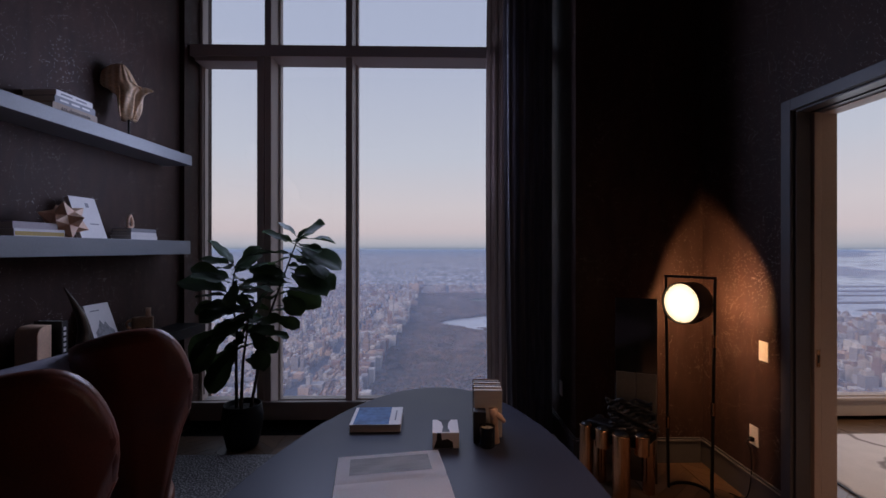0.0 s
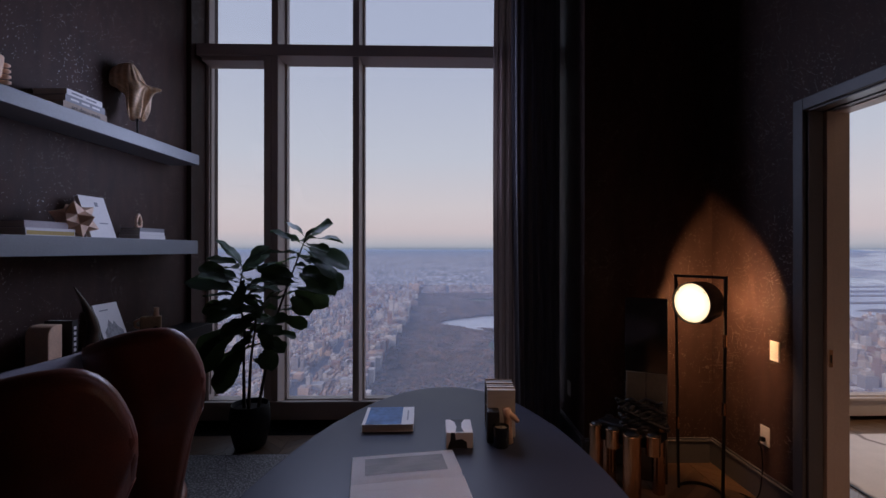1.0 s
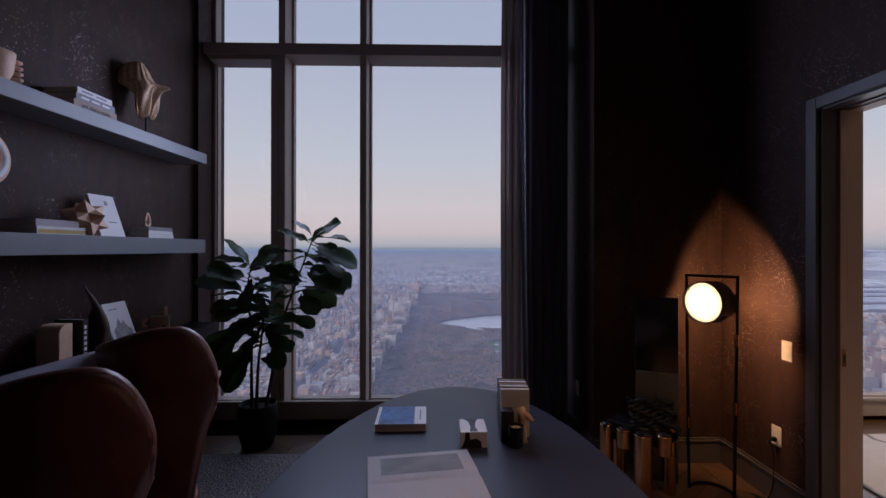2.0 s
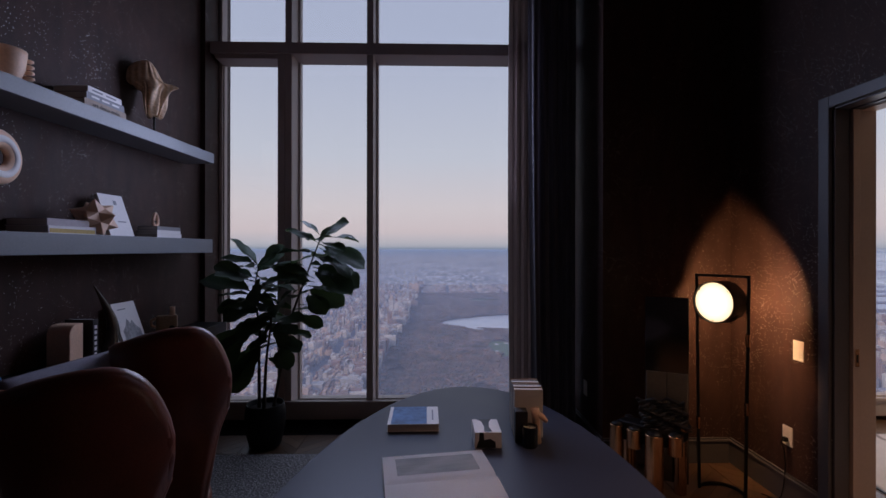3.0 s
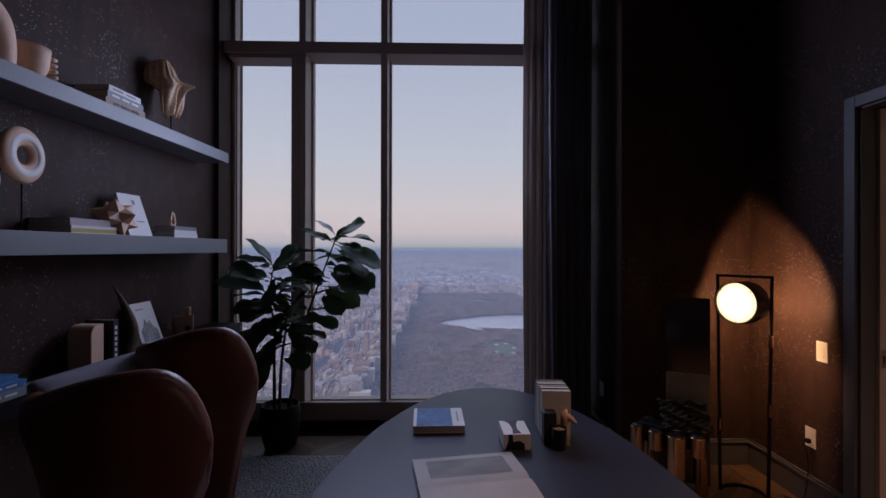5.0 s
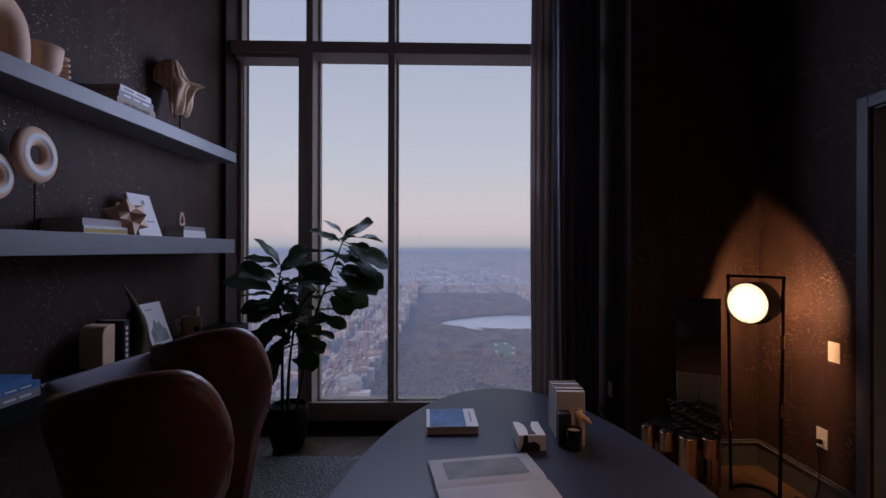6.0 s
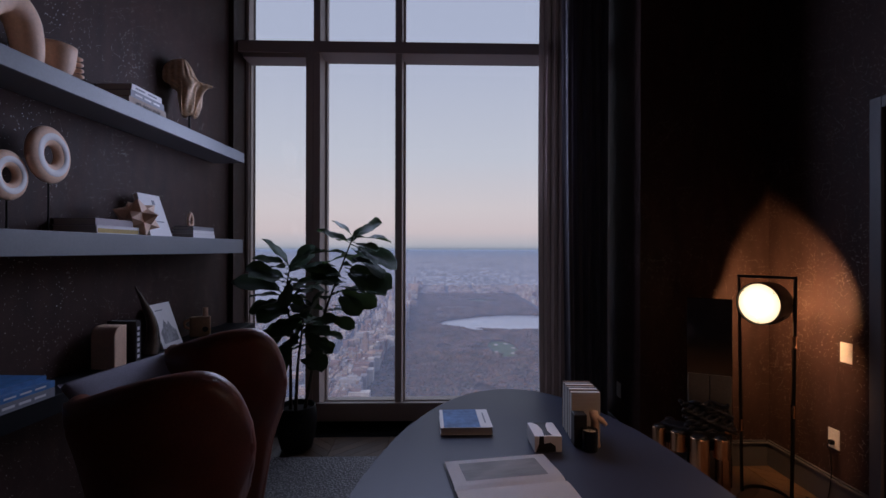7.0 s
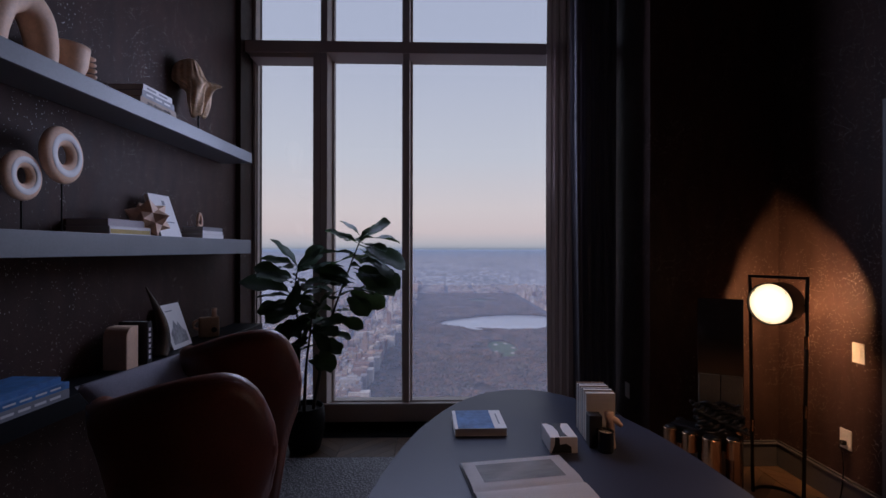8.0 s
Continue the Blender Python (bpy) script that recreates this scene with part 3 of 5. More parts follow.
for a in (-0.128, 0.002):
    part("reflection_patch", box(a, -0.026, 0.45, a + 0.126, -0.0125, 0.80, 0.004), REFLECTED_OLIVE, side, "olive-grey patches painted as a reflection low on the back", m=pose(0.137, 0.105, 0, 0, 0, -24))
part("seat_base", prism([(-0.25, 0.10), (-0.06, -0.08), (0.10, -0.10), (0.24, 0.02), (0.02, 0.12), (-0.14, 0.20)], 0.36, 0.43, 0.01), SHELF_DARK, side)
for px, py, z0, r in ((-0.22, 0.08, 0.0, 0.045), (-0.14, -0.01, 0.335, 0.048), (-0.053, -0.10, 0.0, 0.056), (0.073, -0.12, 0.33, 0.046), (0.19, 0.03, 0.0, 0.04), (-0.08, 0.2, 0.0, 0.045)):
    pipe = part("pipe", lathe([(r - 0.004, z0), (r, z0 + 0.003), (r, 0.452), (r - 0.003, 0.456), (r - 0.012, 0.456)], 28, False, pose(px, py, 0)), BRASS, side)
    part("pipe_cap", lathe([(0.0, 0.450), (r - 0.012, 0.452), (r - 0.013, 0.459), (r * 0.5, 0.466), (0.0, 0.468)], 24, False, pose(px, py, 0)), CUSHION, pipe)
part("seat_pad", prism([(-0.21, 0.11), (-0.05, -0.05), (0.06, -0.08), (0.2, 0.01), (0.01, 0.09), (-0.12, 0.17)], 0.431, 0.475, 0.015), CUSHION, side, "black satin seat pad")
rng = random.Random(4)
for row in range(11):
    z = 0.475 + 0.0145 * row
    pts = []
    for k in range(25):
        u = k / 24
        x = -0.085 + 0.285 * u
        y = -0.075 + 0.09 * row / 10 + 0.05 * (1 - u) + 0.018 * math.sin(11 * u + rng.uniform(-0.5, 0.5) + row * 1.3)
        pts.append((x, y, z + 0.010 * math.sin(17 * u + row * 2.1) + rng.uniform(-0.003, 0.003)))
    part("ruche", tube(pts, 0.012, 8, [0.006 + 0.008 * abs(math.sin(13 * k / 24 + row)) for k in range(25)]), CUSHION, side, smooth=True)


# ---------------------------------------------------------------- curtains
def drape(name, x0, x1, y, slant, depth, waves, material, label, seed):
    rr = random.Random(seed)
    ph = [rr.uniform(0, 6.28) for _ in range(4)]
    nx, nz = waves * 14, 30
    bm = bmesh.new()
    grid = []
    for j in range(nz + 1):
        t = j / nz
        z = 0.015 + (TOP - 0.03) * t
        row = []
        for i in range(nx + 1):
            u = i / nx
            sway = 0.035 * math.sin(2.1 * (1 - t) + ph[3]) * (1 - u)
            x = x0 + (x1 - x0) * u + sway + 0.012 * math.sin(waves * 6.28 * u * 2 + ph[1])
            yy = y + slant * u + depth * math.sin(waves * 6.28 * u + ph[0] + 0.5 * math.sin(3 * t + ph[2])) * (0.8 + 0.2 * math.sin(5 * u + ph[1]))
            row.append(bm.verts.new((x, yy, z)))
        grid.append(row)
    for j in range(nz):
        for i in range(nx):
            bm.faces.new((grid[j][i], grid[j][i + 1], grid[j + 1][i + 1], grid[j + 1][i]))
    bmesh.ops.solidify(bm, geom=bm.faces[:], thickness=0.004)
    c = thing(name, pose(0, 0, 0), label, "curtain")
    part("fabric", bm, material, c, smooth=True)
    part("track", tube([(x0, y, TOP - 0.012), (x1, y + slant, TOP - 0.012)], 0.011, 8), BLACK, c)
    return c


drape("sheer_curtain", 0.525, 0.76, 4.085, 0.0, 0.03, 4, SHEER, "thin brown linen curtain at the window edge", 3)
drape("dark_curtain", 0.625, 1.075, 3.68, 0.27, 0.065, 5, CURTAIN, "heavy charcoal curtain drawn to the pier", 8)

# ---------------------------------------------------------------- shelves (in the shelf wall's frame)
def shelf(name, y0, y1, z0, z1, material, label):
    s = thing(name, LEFT, label, "shelf", "floating wall shelves")
    part("board", box(0.002, y0, z0, 0.2445, y1, z1, 0.002), material, s)
    part("fascia", box(0.2455, y0, z0, 0.26, y1, z1, 0.002), material, s)
    for y in (-0.7, -1.5, -2.3, -3.1, -3.9):
        part("bracket", box(0.0005, y - 0.05, z0 + 0.01, 0.0018, y + 0.05, z1 - 0.01), BLACK, s)
    return s


shelf("wall_shelf", -4.6, -0.24, 2.372, 2.456, SHELF, "grey lacquered floating shelf with ornaments")
shelf("wall_shelf", -4.6, -0.26, 1.612, 1.724, SHELF, "thick grey lacquered floating shelf with books")
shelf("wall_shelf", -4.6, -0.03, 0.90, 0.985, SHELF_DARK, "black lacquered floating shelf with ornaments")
# ---------------------------------------------------------------- things on the shelves


def at_shelf(o, y, z, turn=0.0):
    return LEFT @ pose(o, y, z, 0, 0, turn)


def lettering(text, size, m, material, parent):
    c = bpy.data.curves.new("lettering", "FONT")
    c.body, c.size, c.extrude, c.align_x, c.align_y = text, size, 0.0004, "CENTER", "CENTER"
    ob = new("lettering", c)
    me = bpy.data.meshes.new_from_object(ob.evaluated_get(bpy.context.evaluated_depsgraph_get()))
    bpy.data.objects.remove(ob)
    me.materials.append(material)
    t = new("lettering", me)
    t.parent = parent
    t.matrix_basis = m
    return t


def book(name, m, w, d, h, cover, label, group="", bars=0, bar_mat=None, text="", band=None, text_size=0.6):
    """A closed book lying flat: spine along y at x = d, pages inside two boards; local origin at the spine's foot corner."""
    b = thing(name, m, label, "book", group)
    t = min(0.004, h * 0.12)
    part("board", box(0, 0, 0, d, w, t, 0.0008), cover, b)
    part("board", box(0, 0, h - t, d, w, h, 0.0008), cover, b)
    part("spine", box(d - t, 0, t, d, w, h - t), cover, b)
    part("page_block", box(0.004, 0.004, t, d - t - 0.0005, w - 0.004, h - t), PAPER, b)
    if band:
        part("spine_band", box(d, w * 0.02, t, d + 0.0008, w * 0.98, h * 0.62), band, b)
    for k in range(bars):
        y = w * (0.12 + 0.8 * k / bars)
        part("print_bar", box(d, y, h * 0.38, d + 0.001, y + w * 0.6 / bars, h * 0.64), bar_mat, b)
    if text:
        lettering(text, h * text_size * 1.25, Matrix.Translation((d + 0.0012, w / 2, h / 2)) @ pose(0, 0, 0, 90, 0, 90), INK, b)
    return b


S1, S2, S3 = 2.456, 1.724, 0.985
# upper shelf
book("art_book", at_shelf(0.00, -1.515, S1), 0.315, 0.225, 0.05, TAN_COVER, "tan hardback lying under two books", "books on the upper shelf", text="art deco style")
book("art_book", at_shelf(0.00, -1.495, S1 + 0.0505), 0.285, 0.22, 0.042, GREY_COVER, "grey hardback lying in a short stack", "books on the upper shelf", 3, WHITE_COVER)
book("art_book", at_shelf(0.005, -1.48, S1 + 0.093), 0.255, 0.21, 0.036, WHITE_COVER, "white hardback on top of the stack", "books on the upper shelf", 2, GREY_COVER)

shell = thing("shell_ornament", at_shelf(0.13, -0.80, S1, 35), "ochre ridged seashell on a black stand", "ornament", "")
def shell_bm():
    """A curled shell: a ribbed dome over a folded, frilled skirt; x across, z up."""
    bm = bmesh.new()
    nz, na = 60, 96
    # height, reach towards -x, reach towards +x, depth
    rings = [(0.0, 0.00, 0.085, 0.03), (0.05, 0.015, 0.10, 0.05), (0.13, 0.025, 0.115, 0.065), (0.18, 0.03, 0.135, 0.07), (0.205, 0.06, 0.165, 0.075),
             (0.225, 0.115, 0.15, 0.08), (0.26, 0.125, 0.10, 0.085), (0.31, 0.115, 0.072, 0.085), (0.355, 0.085, 0.05, 0.07), (0.385, 0.045, 0.025, 0.04), (0.395, 0.012, 0.006, 0.01)]
    keys = [spline([(r[0] * 1, r[1], r[2]) for r in rings], 6), spline([(r[3], 0, 0) for r in rings], 6)]
    grid = []
    for (z, left, right), dep in zip(keys[0], keys[1]):
        row = []
        dome = min(1.0, max(0.0, (z - 0.20) / 0.06))
        for k in range(na):
            a = 2 * math.pi * k / na
            c, s_ = math.cos(a), math.sin(a)
            rib = 1 + dome * 0.035 * math.sin(16 * a + 8 * z) + (1 - dome) * (0.16 * math.sin(5 * a + 9 * z) + 0.08 * math.sin(11 * a - 14 * z))
            x = (right if c > 0 else left) * c * rib
            y = dep[0] * s_ * rib * (1 + 0.25 * (1 - dome) * math.sin(3 * a + 1.0))
            dz = (1 - dome) * 0.014 * math.sin(7 * a + 1.3) + 0.03 * max(0.0, c) * (1 - dome) * (z / 0.2)
            row.append(bm.verts.new((x, y, z + dz + 0.006 * noise.noise(Vector((x, y, z)) * 30))))
        grid.append(row)
    for p, q in zip(grid, grid[1:]):
        for k in range(na):
            bm.faces.new((p[k], p[(k + 1) % na], q[(k + 1) % na], q[k]))
    bm.faces.new(grid[0][::-1])
    bm.faces.new(grid[-1])
    return bm


bm = shell_bm()
bm.transform(pose(-0.045, 0, 0.15))
shell_n, shell_l = SHELL.node_tree.nodes, SHELL.node_tree.links
band, band_map, band_mix, band_tc = (shell_n.new(k) for k in ("ShaderNodeTexWave", "ShaderNodeMapRange", "ShaderNodeMixRGB", "ShaderNodeTexCoord"))
band.bands_direction = "X"
band.inputs["Scale"].default_value, band.inputs["Distortion"].default_value, band.inputs["Detail"].default_value = 9.0, 3.5, 3.0
shell_l.new(band_tc.outputs["Object"], band.inputs[0])
band_map.inputs["To Min"].default_value, band_map.inputs["To Max"].default_value = 0.0, 0.55
shell_l.new(band.outputs["Fac"], band_map.inputs["Value"])
shell_l.new(band_map.outputs[0], band_mix.inputs[0])
shell_l.new(shell_n["Hue/Saturation/Value"].outputs[0], band_mix.inputs[1])
band_mix.inputs[2].default_value = (0.76, 0.57, 0.40, 1)
shell_l.new(band_mix.outputs[0], shell_n["Principled BSDF"].inputs["Base Color"])
part("shell", bm, SHELL, shell, smooth=True)
part("rod", tube([(0, 0, 0.012), (0, 0, 0.2)], 0.007, 10), BLACK, shell)
part("foot", lathe([(0.0, 0), (0.05, 0), (0.05, 0.010), (0.046, 0.013), (0.0, 0.013)], 24, False), BLACK, shell)

bowl = thing("ceramic_bowl", at_shelf(0.14, -1.875, S1), "pale ceramic bowl with knobs along one side", "bowl")
part("body", lathe([(0.0, 0.0), (0.042, 0.0), (0.055, 0.02), (0.073, 0.07), (0.080, 0.13), (0.082, 0.158), (0.077, 0.158), (0.072, 0.13), (0.06, 0.06), (0.0, 0.03)], 36, False), BONE, bowl, smooth=True)
for k in range(4):
    a = 0.95 + 0.05 * k
    part("knob", tube([(0.065 * math.cos(a), 0.065 * math.sin(a), 0.035 + 0.03 * k), (0.095 * math.cos(a), 0.095 * math.sin(a), 0.04 + 0.03 * k), (0.108 * math.cos(a), 0.108 * math.sin(a), 0.042 + 0.03 * k)], 0.012, 8, [0.011, 0.0125, 0.006]), BONE, bowl, smooth=True)

arch = thing("arch_vase", at_shelf(0.15, -2.135, S1), "matt bone-white ceramic arch standing on the shelf", "ornament")
pts = spline([(0, 0.115, 0.0), (0, 0.108, 0.10), (0, 0.075, 0.20), (0, 0.0, 0.245), (0, -0.075, 0.20), (0, -0.108, 0.10), (0, -0.115, 0.0)], 8)
part("body", tube(pts, 0.06, 20, [0.052 + 0.018 * math.sin(math.pi * k / (len(pts) - 1)) for k in range(len(pts))]), BONE, arch, smooth=True)
white_vase = thing("tall_vase", at_shelf(0.13, -2.62, S1), "bone-white bottle vase beside the ceramic arch", "vase")
part("body", lathe([(0.0, 0.0), (0.07, 0.0), (0.085, 0.05), (0.085, 0.14), (0.05, 0.24), (0.03, 0.27), (0.034, 0.30), (0.028, 0.30), (0.024, 0.26), (0.0, 0.2)], 32, False), BONE, white_vase, smooth=True)


# middle shelf
def ring_ornament(y, zc, radius, tilt):
    r = thing("ring_ornament", at_shelf(0.12, y, S2, tilt), "pale stone ring on a thin black stand", "ornament", "stone rings on the middle shelf")
    R = radius
    prof = []
    for k in range(25):
        a = 2 * math.pi * k / 24
        prof.append((R * 0.66 + R * 0.34 * math.cos(a), R * 0.20 * math.sin(a)))
    ring = part("ring", lathe(prof, 56, False, pose(0, 0, zc - S2, 0, 90, 0)), BONE, r, smooth=True)
    flat = lathe([(R * 0.50, R * 0.150), (R * 0.53, R * 0.204), (R * 0.72, R * 0.214), (R * 0.76, R * 0.196)], 56, False, pose(0, 0, zc - S2, 0, 90, 0))
    part("polished_face", flat, WHITE_COVER, ring, "pale polished band", smooth=True)
    part("rod", tube([(0, 0, 0.008), (0, 0, zc - S2 - R * 0.82)], 0.004, 8), BLACK, r)
    part("foot", lathe([(0.0, 0), (0.035, 0), (0.035, 0.006), (0.0, 0.008)], 20, False), BLACK, r)
    return r


ring_ornament(-2.085, 1.962, 0.108, 10)
ring_ornament(-1.89, 2.09, 0.135, 10)
book("art_book", at_shelf(0.0, -1.745, S2), 0.30, 0.235, 0.042, WHITE_COVER, "cream hardback with a mustard printed spine", "books on the middle shelf", band=YELLOW)
book("art_book", at_shelf(0.0, -1.742, S2 + 0.0425), 0.262, 0.225, 0.036, LILAC_COVER, "pale lilac-grey hardback lying on another book", "books on the middle shelf")
lean = thing("standing_book", LEFT @ pose(0.165, -1.25, S2 + 0.002, 0, -19, 0), "white book leaning back against the wall", "book", "")
part("board", box(0.0, 0, 0, 0.003, 0.205, 0.285, 0.001), WHITE_COVER, lean)
part("board", box(-0.028, 0, 0, -0.025, 0.205, 0.285, 0.001), WHITE_COVER, lean)
part("page_block", box(-0.025, 0.004, 0.003, 0.0, 0.202, 0.282), PAPER, lean)
part("print_bar", box(0.003, 0.10, 0.095, 0.0038, 0.17, 0.102), GREY_COVER, lean)
part("print_mark", box(0.003, 0.11, 0.215, 0.0038, 0.135, 0.245), GREY_COVER, lean)


def stellated(radius, core):
    """Twelve broad five-sided spikes, each over one corner of an icosahedron."""
    ico = bmesh.new()
    bmesh.ops.create_icosphere(ico, subdivisions=1, radius=1)
    bm = bmesh.new()
    tips = {v.index: bm.verts.new(v.co.normalized() * radius) for v in ico.verts}
    feet = {f.index: bm.verts.new(f.calc_center_median().normalized() * core) for f in ico.faces}
    for e in ico.edges:
        p, q = (feet[f.index] for f in e.link_faces)
        for v in e.verts:
            bm.faces.new((tips[v.index], p, q))
    ico.free()
    return bm


star = thing("star_ornament", at_shelf(0.185, -1.395, S2), "faceted pale wood star leaning by a book", "ornament")
bm = stellated(0.13, 0.082)
bm.transform(pose(0, 0, 0.098, 25, 15, 10))
part("star", bm, BONE, star)
book("small_book", at_shelf(0.06, -0.89, S2), 0.275, 0.155, 0.030, WHITE_COVER, "small white book under another", "small white books")
book("small_book", at_shelf(0.062, -0.885, S2 + 0.0305), 0.265, 0.15, 0.024, WHITE_COVER, "small white book lying on another", "small white books")
book("small_book", at_shelf(0.064, -0.88, S2 + 0.055), 0.26, 0.146, 0.026, GREY_COVER, "small pale grey book on a stack", "small white books", 0)
drop = thing("drop_ornament", at_shelf(0.14, -0.80, S2 + 0.0812), "little cream ceramic drop with a hole", "ornament")
pts = [(0, 0.030 * math.sin(t) * (1 - 0.28 * (1 - math.cos(t)) * 0.5), 0.040 - 0.034 * math.cos(t) + (0.022 * max(0.0, -math.cos(t)) ** 3)) for t in [2 * math.pi * k / 28 for k in range(29)]]
part("drop", tube(pts, 0.0105, 10), BONE, drop, smooth=True)

# lower shelf
bookend = thing("bookend", at_shelf(0.13, -1.53, S3), "cream stone bookend with one rounded shoulder", "bookend")
out = [(0.045, 0.0), (0.045, 0.232)] + [(0.05 * math.cos(a) + 0.005, 0.172 + 0.06 * math.sin(a)) for a in [math.pi * (0.5 + 0.5 * k / 10) for k in range(11)]] + [(-0.045, 0.0)]
bm = prism(out, -0.07, 0.065, 0.005)
bm.transform(Matrix(((0, 0, 1, 0), (1, 0, 0, 0), (0, 1, 0, 0), (0, 0, 0, 1))))
part("block", bm, BONE, bookend)
standing = thing("black_book", at_shelf(0.05, -1.448, S3), "upright black book with pale spine lettering", "book")
part("board", box(0, 0, 0, 0.17, 0.004, 0.245, 0.001), DARK_COVER, standing)
part("board", box(0, 0.036, 0, 0.17, 0.040, 0.245, 0.001), DARK_COVER, standing)
part("spine", box(0.167, 0.004, 0, 0.17, 0.036, 0.245), DARK_COVER, standing)
part("page_block", box(0.003, 0.0045, 0.003, 0.166, 0.0355, 0.242), PAPER, standing)
for k in range(6):
    part("print_bar", box(0.17, 0.011, 0.03 + 0.032 * k, 0.171, 0.028, 0.05 + 0.032 * k), WHITE_COVER, standing)
horn = thing("horn_ornament", at_shelf(0.155, -1.245, S3), "tall curved dark horn on the lower shelf", "ornament")
pts = spline([(0, 0.0, 0.0), (0.005, 0.022, 0.10), (0, 0.015, 0.21), (-0.015, -0.03, 0.33), (-0.03, -0.085, 0.435)], 7)
part("horn", tube(pts, 0.03, 16, [0.046 * (1 - (k / (len(pts) - 1)) ** 1.3) + 0.0025 for k in range(len(pts))]), HORN, horn, smooth=True)
pic = thing("leaning_print", LEFT @ pose(0.15, -1.10, S3 + 0.002, 0, -19, 4), "pale book with a grey mountain print, leaning", "book")
part("page_block", box(-0.03, 0.003, 0.003, -0.003, 0.222, 0.302), PAPER, pic)
part("board", box(-0.003, 0, 0, 0.0, 0.225, 0.305, 0.001), WHITE_COVER, pic)
part("board", box(-0.033, 0, 0, -0.030, 0.225, 0.305, 0.001), TAN_COVER, pic)
PRINT = mat("grey_mountain_print", (0.30, 0.30, 0.31), 0.6, var=0.6, scale=14, fine=50, bump=0)
out = [(0.03, 0.03), (0.20, 0.03), (0.20, 0.10), (0.165, 0.13), (0.14, 0.175), (0.12, 0.15), (0.095, 0.19), (0.065, 0.14), (0.03, 0.11)]
bm = prism(out, 0, 0.001)
bm.transform(pose(0, 0, 0, 90, 0, 90))
part("print", bm, PRINT, pic)
part("print_bar", box(0.0, 0.04, 0.255, 0.0008, 0.12, 0.262), GREY_COVER, pic)
jug = thing("ceramic_jug", at_shelf(0.12, -0.64, S3, -62), "tan slab-built ceramic jug with ring handle", "jug")
part("body", prism(ellipse(0, 0, 0.03, 0.07, 0.07, 4, 36), 0.0, 0.15, 0.01), mat("tan_stoneware", (0.44, 0.31, 0.20), 0.7, var=0.2, scale=14, bump=0.2), jug, smooth=False)
part("neck", lathe([(0.022, 0.14), (0.017, 0.18), (0.019, 0.215), (0.013, 0.215), (0.013, 0.15)], 20, False, pose(0, 0.035, 0)), BONE, jug, smooth=True)
part("handle", tube([(0, -0.07 - 0.035 * math.sin(t), 0.095 - 0.032 * math.cos(t)) for t in [math.pi * k / 12 for k in range(13)]], 0.010, 10), BONE, jug, smooth=True)
part("dot", lathe([(0.0, 0), (0.020, 0), (0.018, 0.003), (0.0, 0.004)], 20, False, pose(0.030, 0.035, 0.055, 0, 90, 0)), DARK_COVER, jug)
for i, (w, d, h, y, c) in enumerate(((0.34, 0.25, 0.040, -2.345, GREY_COVER), (0.33, 0.245, 0.030, -2.33, BLUE_COVER), (0.30, 0.22, 0.024, -2.315, BLUE_COVER))):
    book("blue_book", at_shelf(0.012, y, S3 + (0, 0.0405, 0.071)[i]), w, d, h, c, "blue hardback lying in a stack on the lower shelf" if i else "dark grey hardback under blue books", "books on the lower shelf", 4 if i < 2 else 0, WHITE_COVER)

# ---------------------------------------------------------------- things on the desk
D = 0.7005
SEA = mat("blue_sea_photograph", (0.09, 0.19, 0.38), 0.6, spec=0.25, var=0.5, scale=9, fine=30, bump=0)
photo_book = thing("photo_book", pose(-0.441, 2.31, D, 0, 0, 1), "thick book with a blue sea cover", "book")
part("board", box(0, 0, 0, 0.268, 0.255, 0.004, 0.001), WHITE_COVER, photo_book)
part("board", box(0, 0, 0.034, 0.268, 0.255, 0.038, 0.001), WHITE_COVER, photo_book)
part("page_block", box(0.003, 0.003, 0.004, 0.265, 0.252, 0.034), PAPER, photo_book)
part("cover_photo", box(0.018, 0.004, 0.038, 0.205, 0.253, 0.0388), SEA, photo_book, "blue sea photograph")
part("print_bar", box(0.232, 0.06, 0.038, 0.240, 0.2, 0.0386), GREY_COVER, photo_book)

gift = thing("patterned_box", pose(-0.006, 2.115, D, 0, 0, 0), "white cube box with black brush marks", "box")
part("body", box(0, 0, 0, 0.128, 0.165, 0.075, 0.002), WHITE_COVER, gift)
bm = prism([(0.025, 0.162), (0.095, 0.162), (0.080, 0.12), (0.075, 0.06), (0.085, 0.012), (0.045, 0.008), (0.052, 0.07), (0.045, 0.13)], 0.075, 0.0757)
part("brush_mark", bm, INK, gift, "black brush stroke")
bm = prism([(0.006, 0.002), (0.100, 0.002), (0.098, 0.030), (0.075, 0.045), (0.045, 0.040), (0.042, 0.0745), (0.022, 0.0745), (0.02, 0.04)], 0, 0.0007)
bm.transform(pose(0, 0, 0, 90, 0, 0))
part("brush_mark", bm, INK, gift)

rack = thing("letter_rack", pose(0.205, 2.24, D, 0, 0, -3), "upright stack of pale bound notebooks on the desk", "notebooks")
for k in range(5):
    nb = part("notebook", box(0, 0.036 * k, 0, 0.142, 0.036 * k + 0.030, 0.238 + 0.004 * (k % 2), 0.002), PAPER, rack)
    part("cover", box(-0.002, 0.036 * k + 0.0302, 0, 0.144, 0.036 * k + 0.0335, 0.244, 0.001), DARK_COVER if k % 2 else TAN_COVER, nb)
block = thing("black_block", pose(0.195, 2.165, D, 0, 0, -3), "small matt black block before the notebooks", "block")
part("body", box(0, 0, 0, 0.062, 0.06, 0.155, 0.004), INK, block)
peg = thing("bone_ornament", pose(0.30, 2.18, D), "cream ceramic hand-shaped ornament", "ornament")
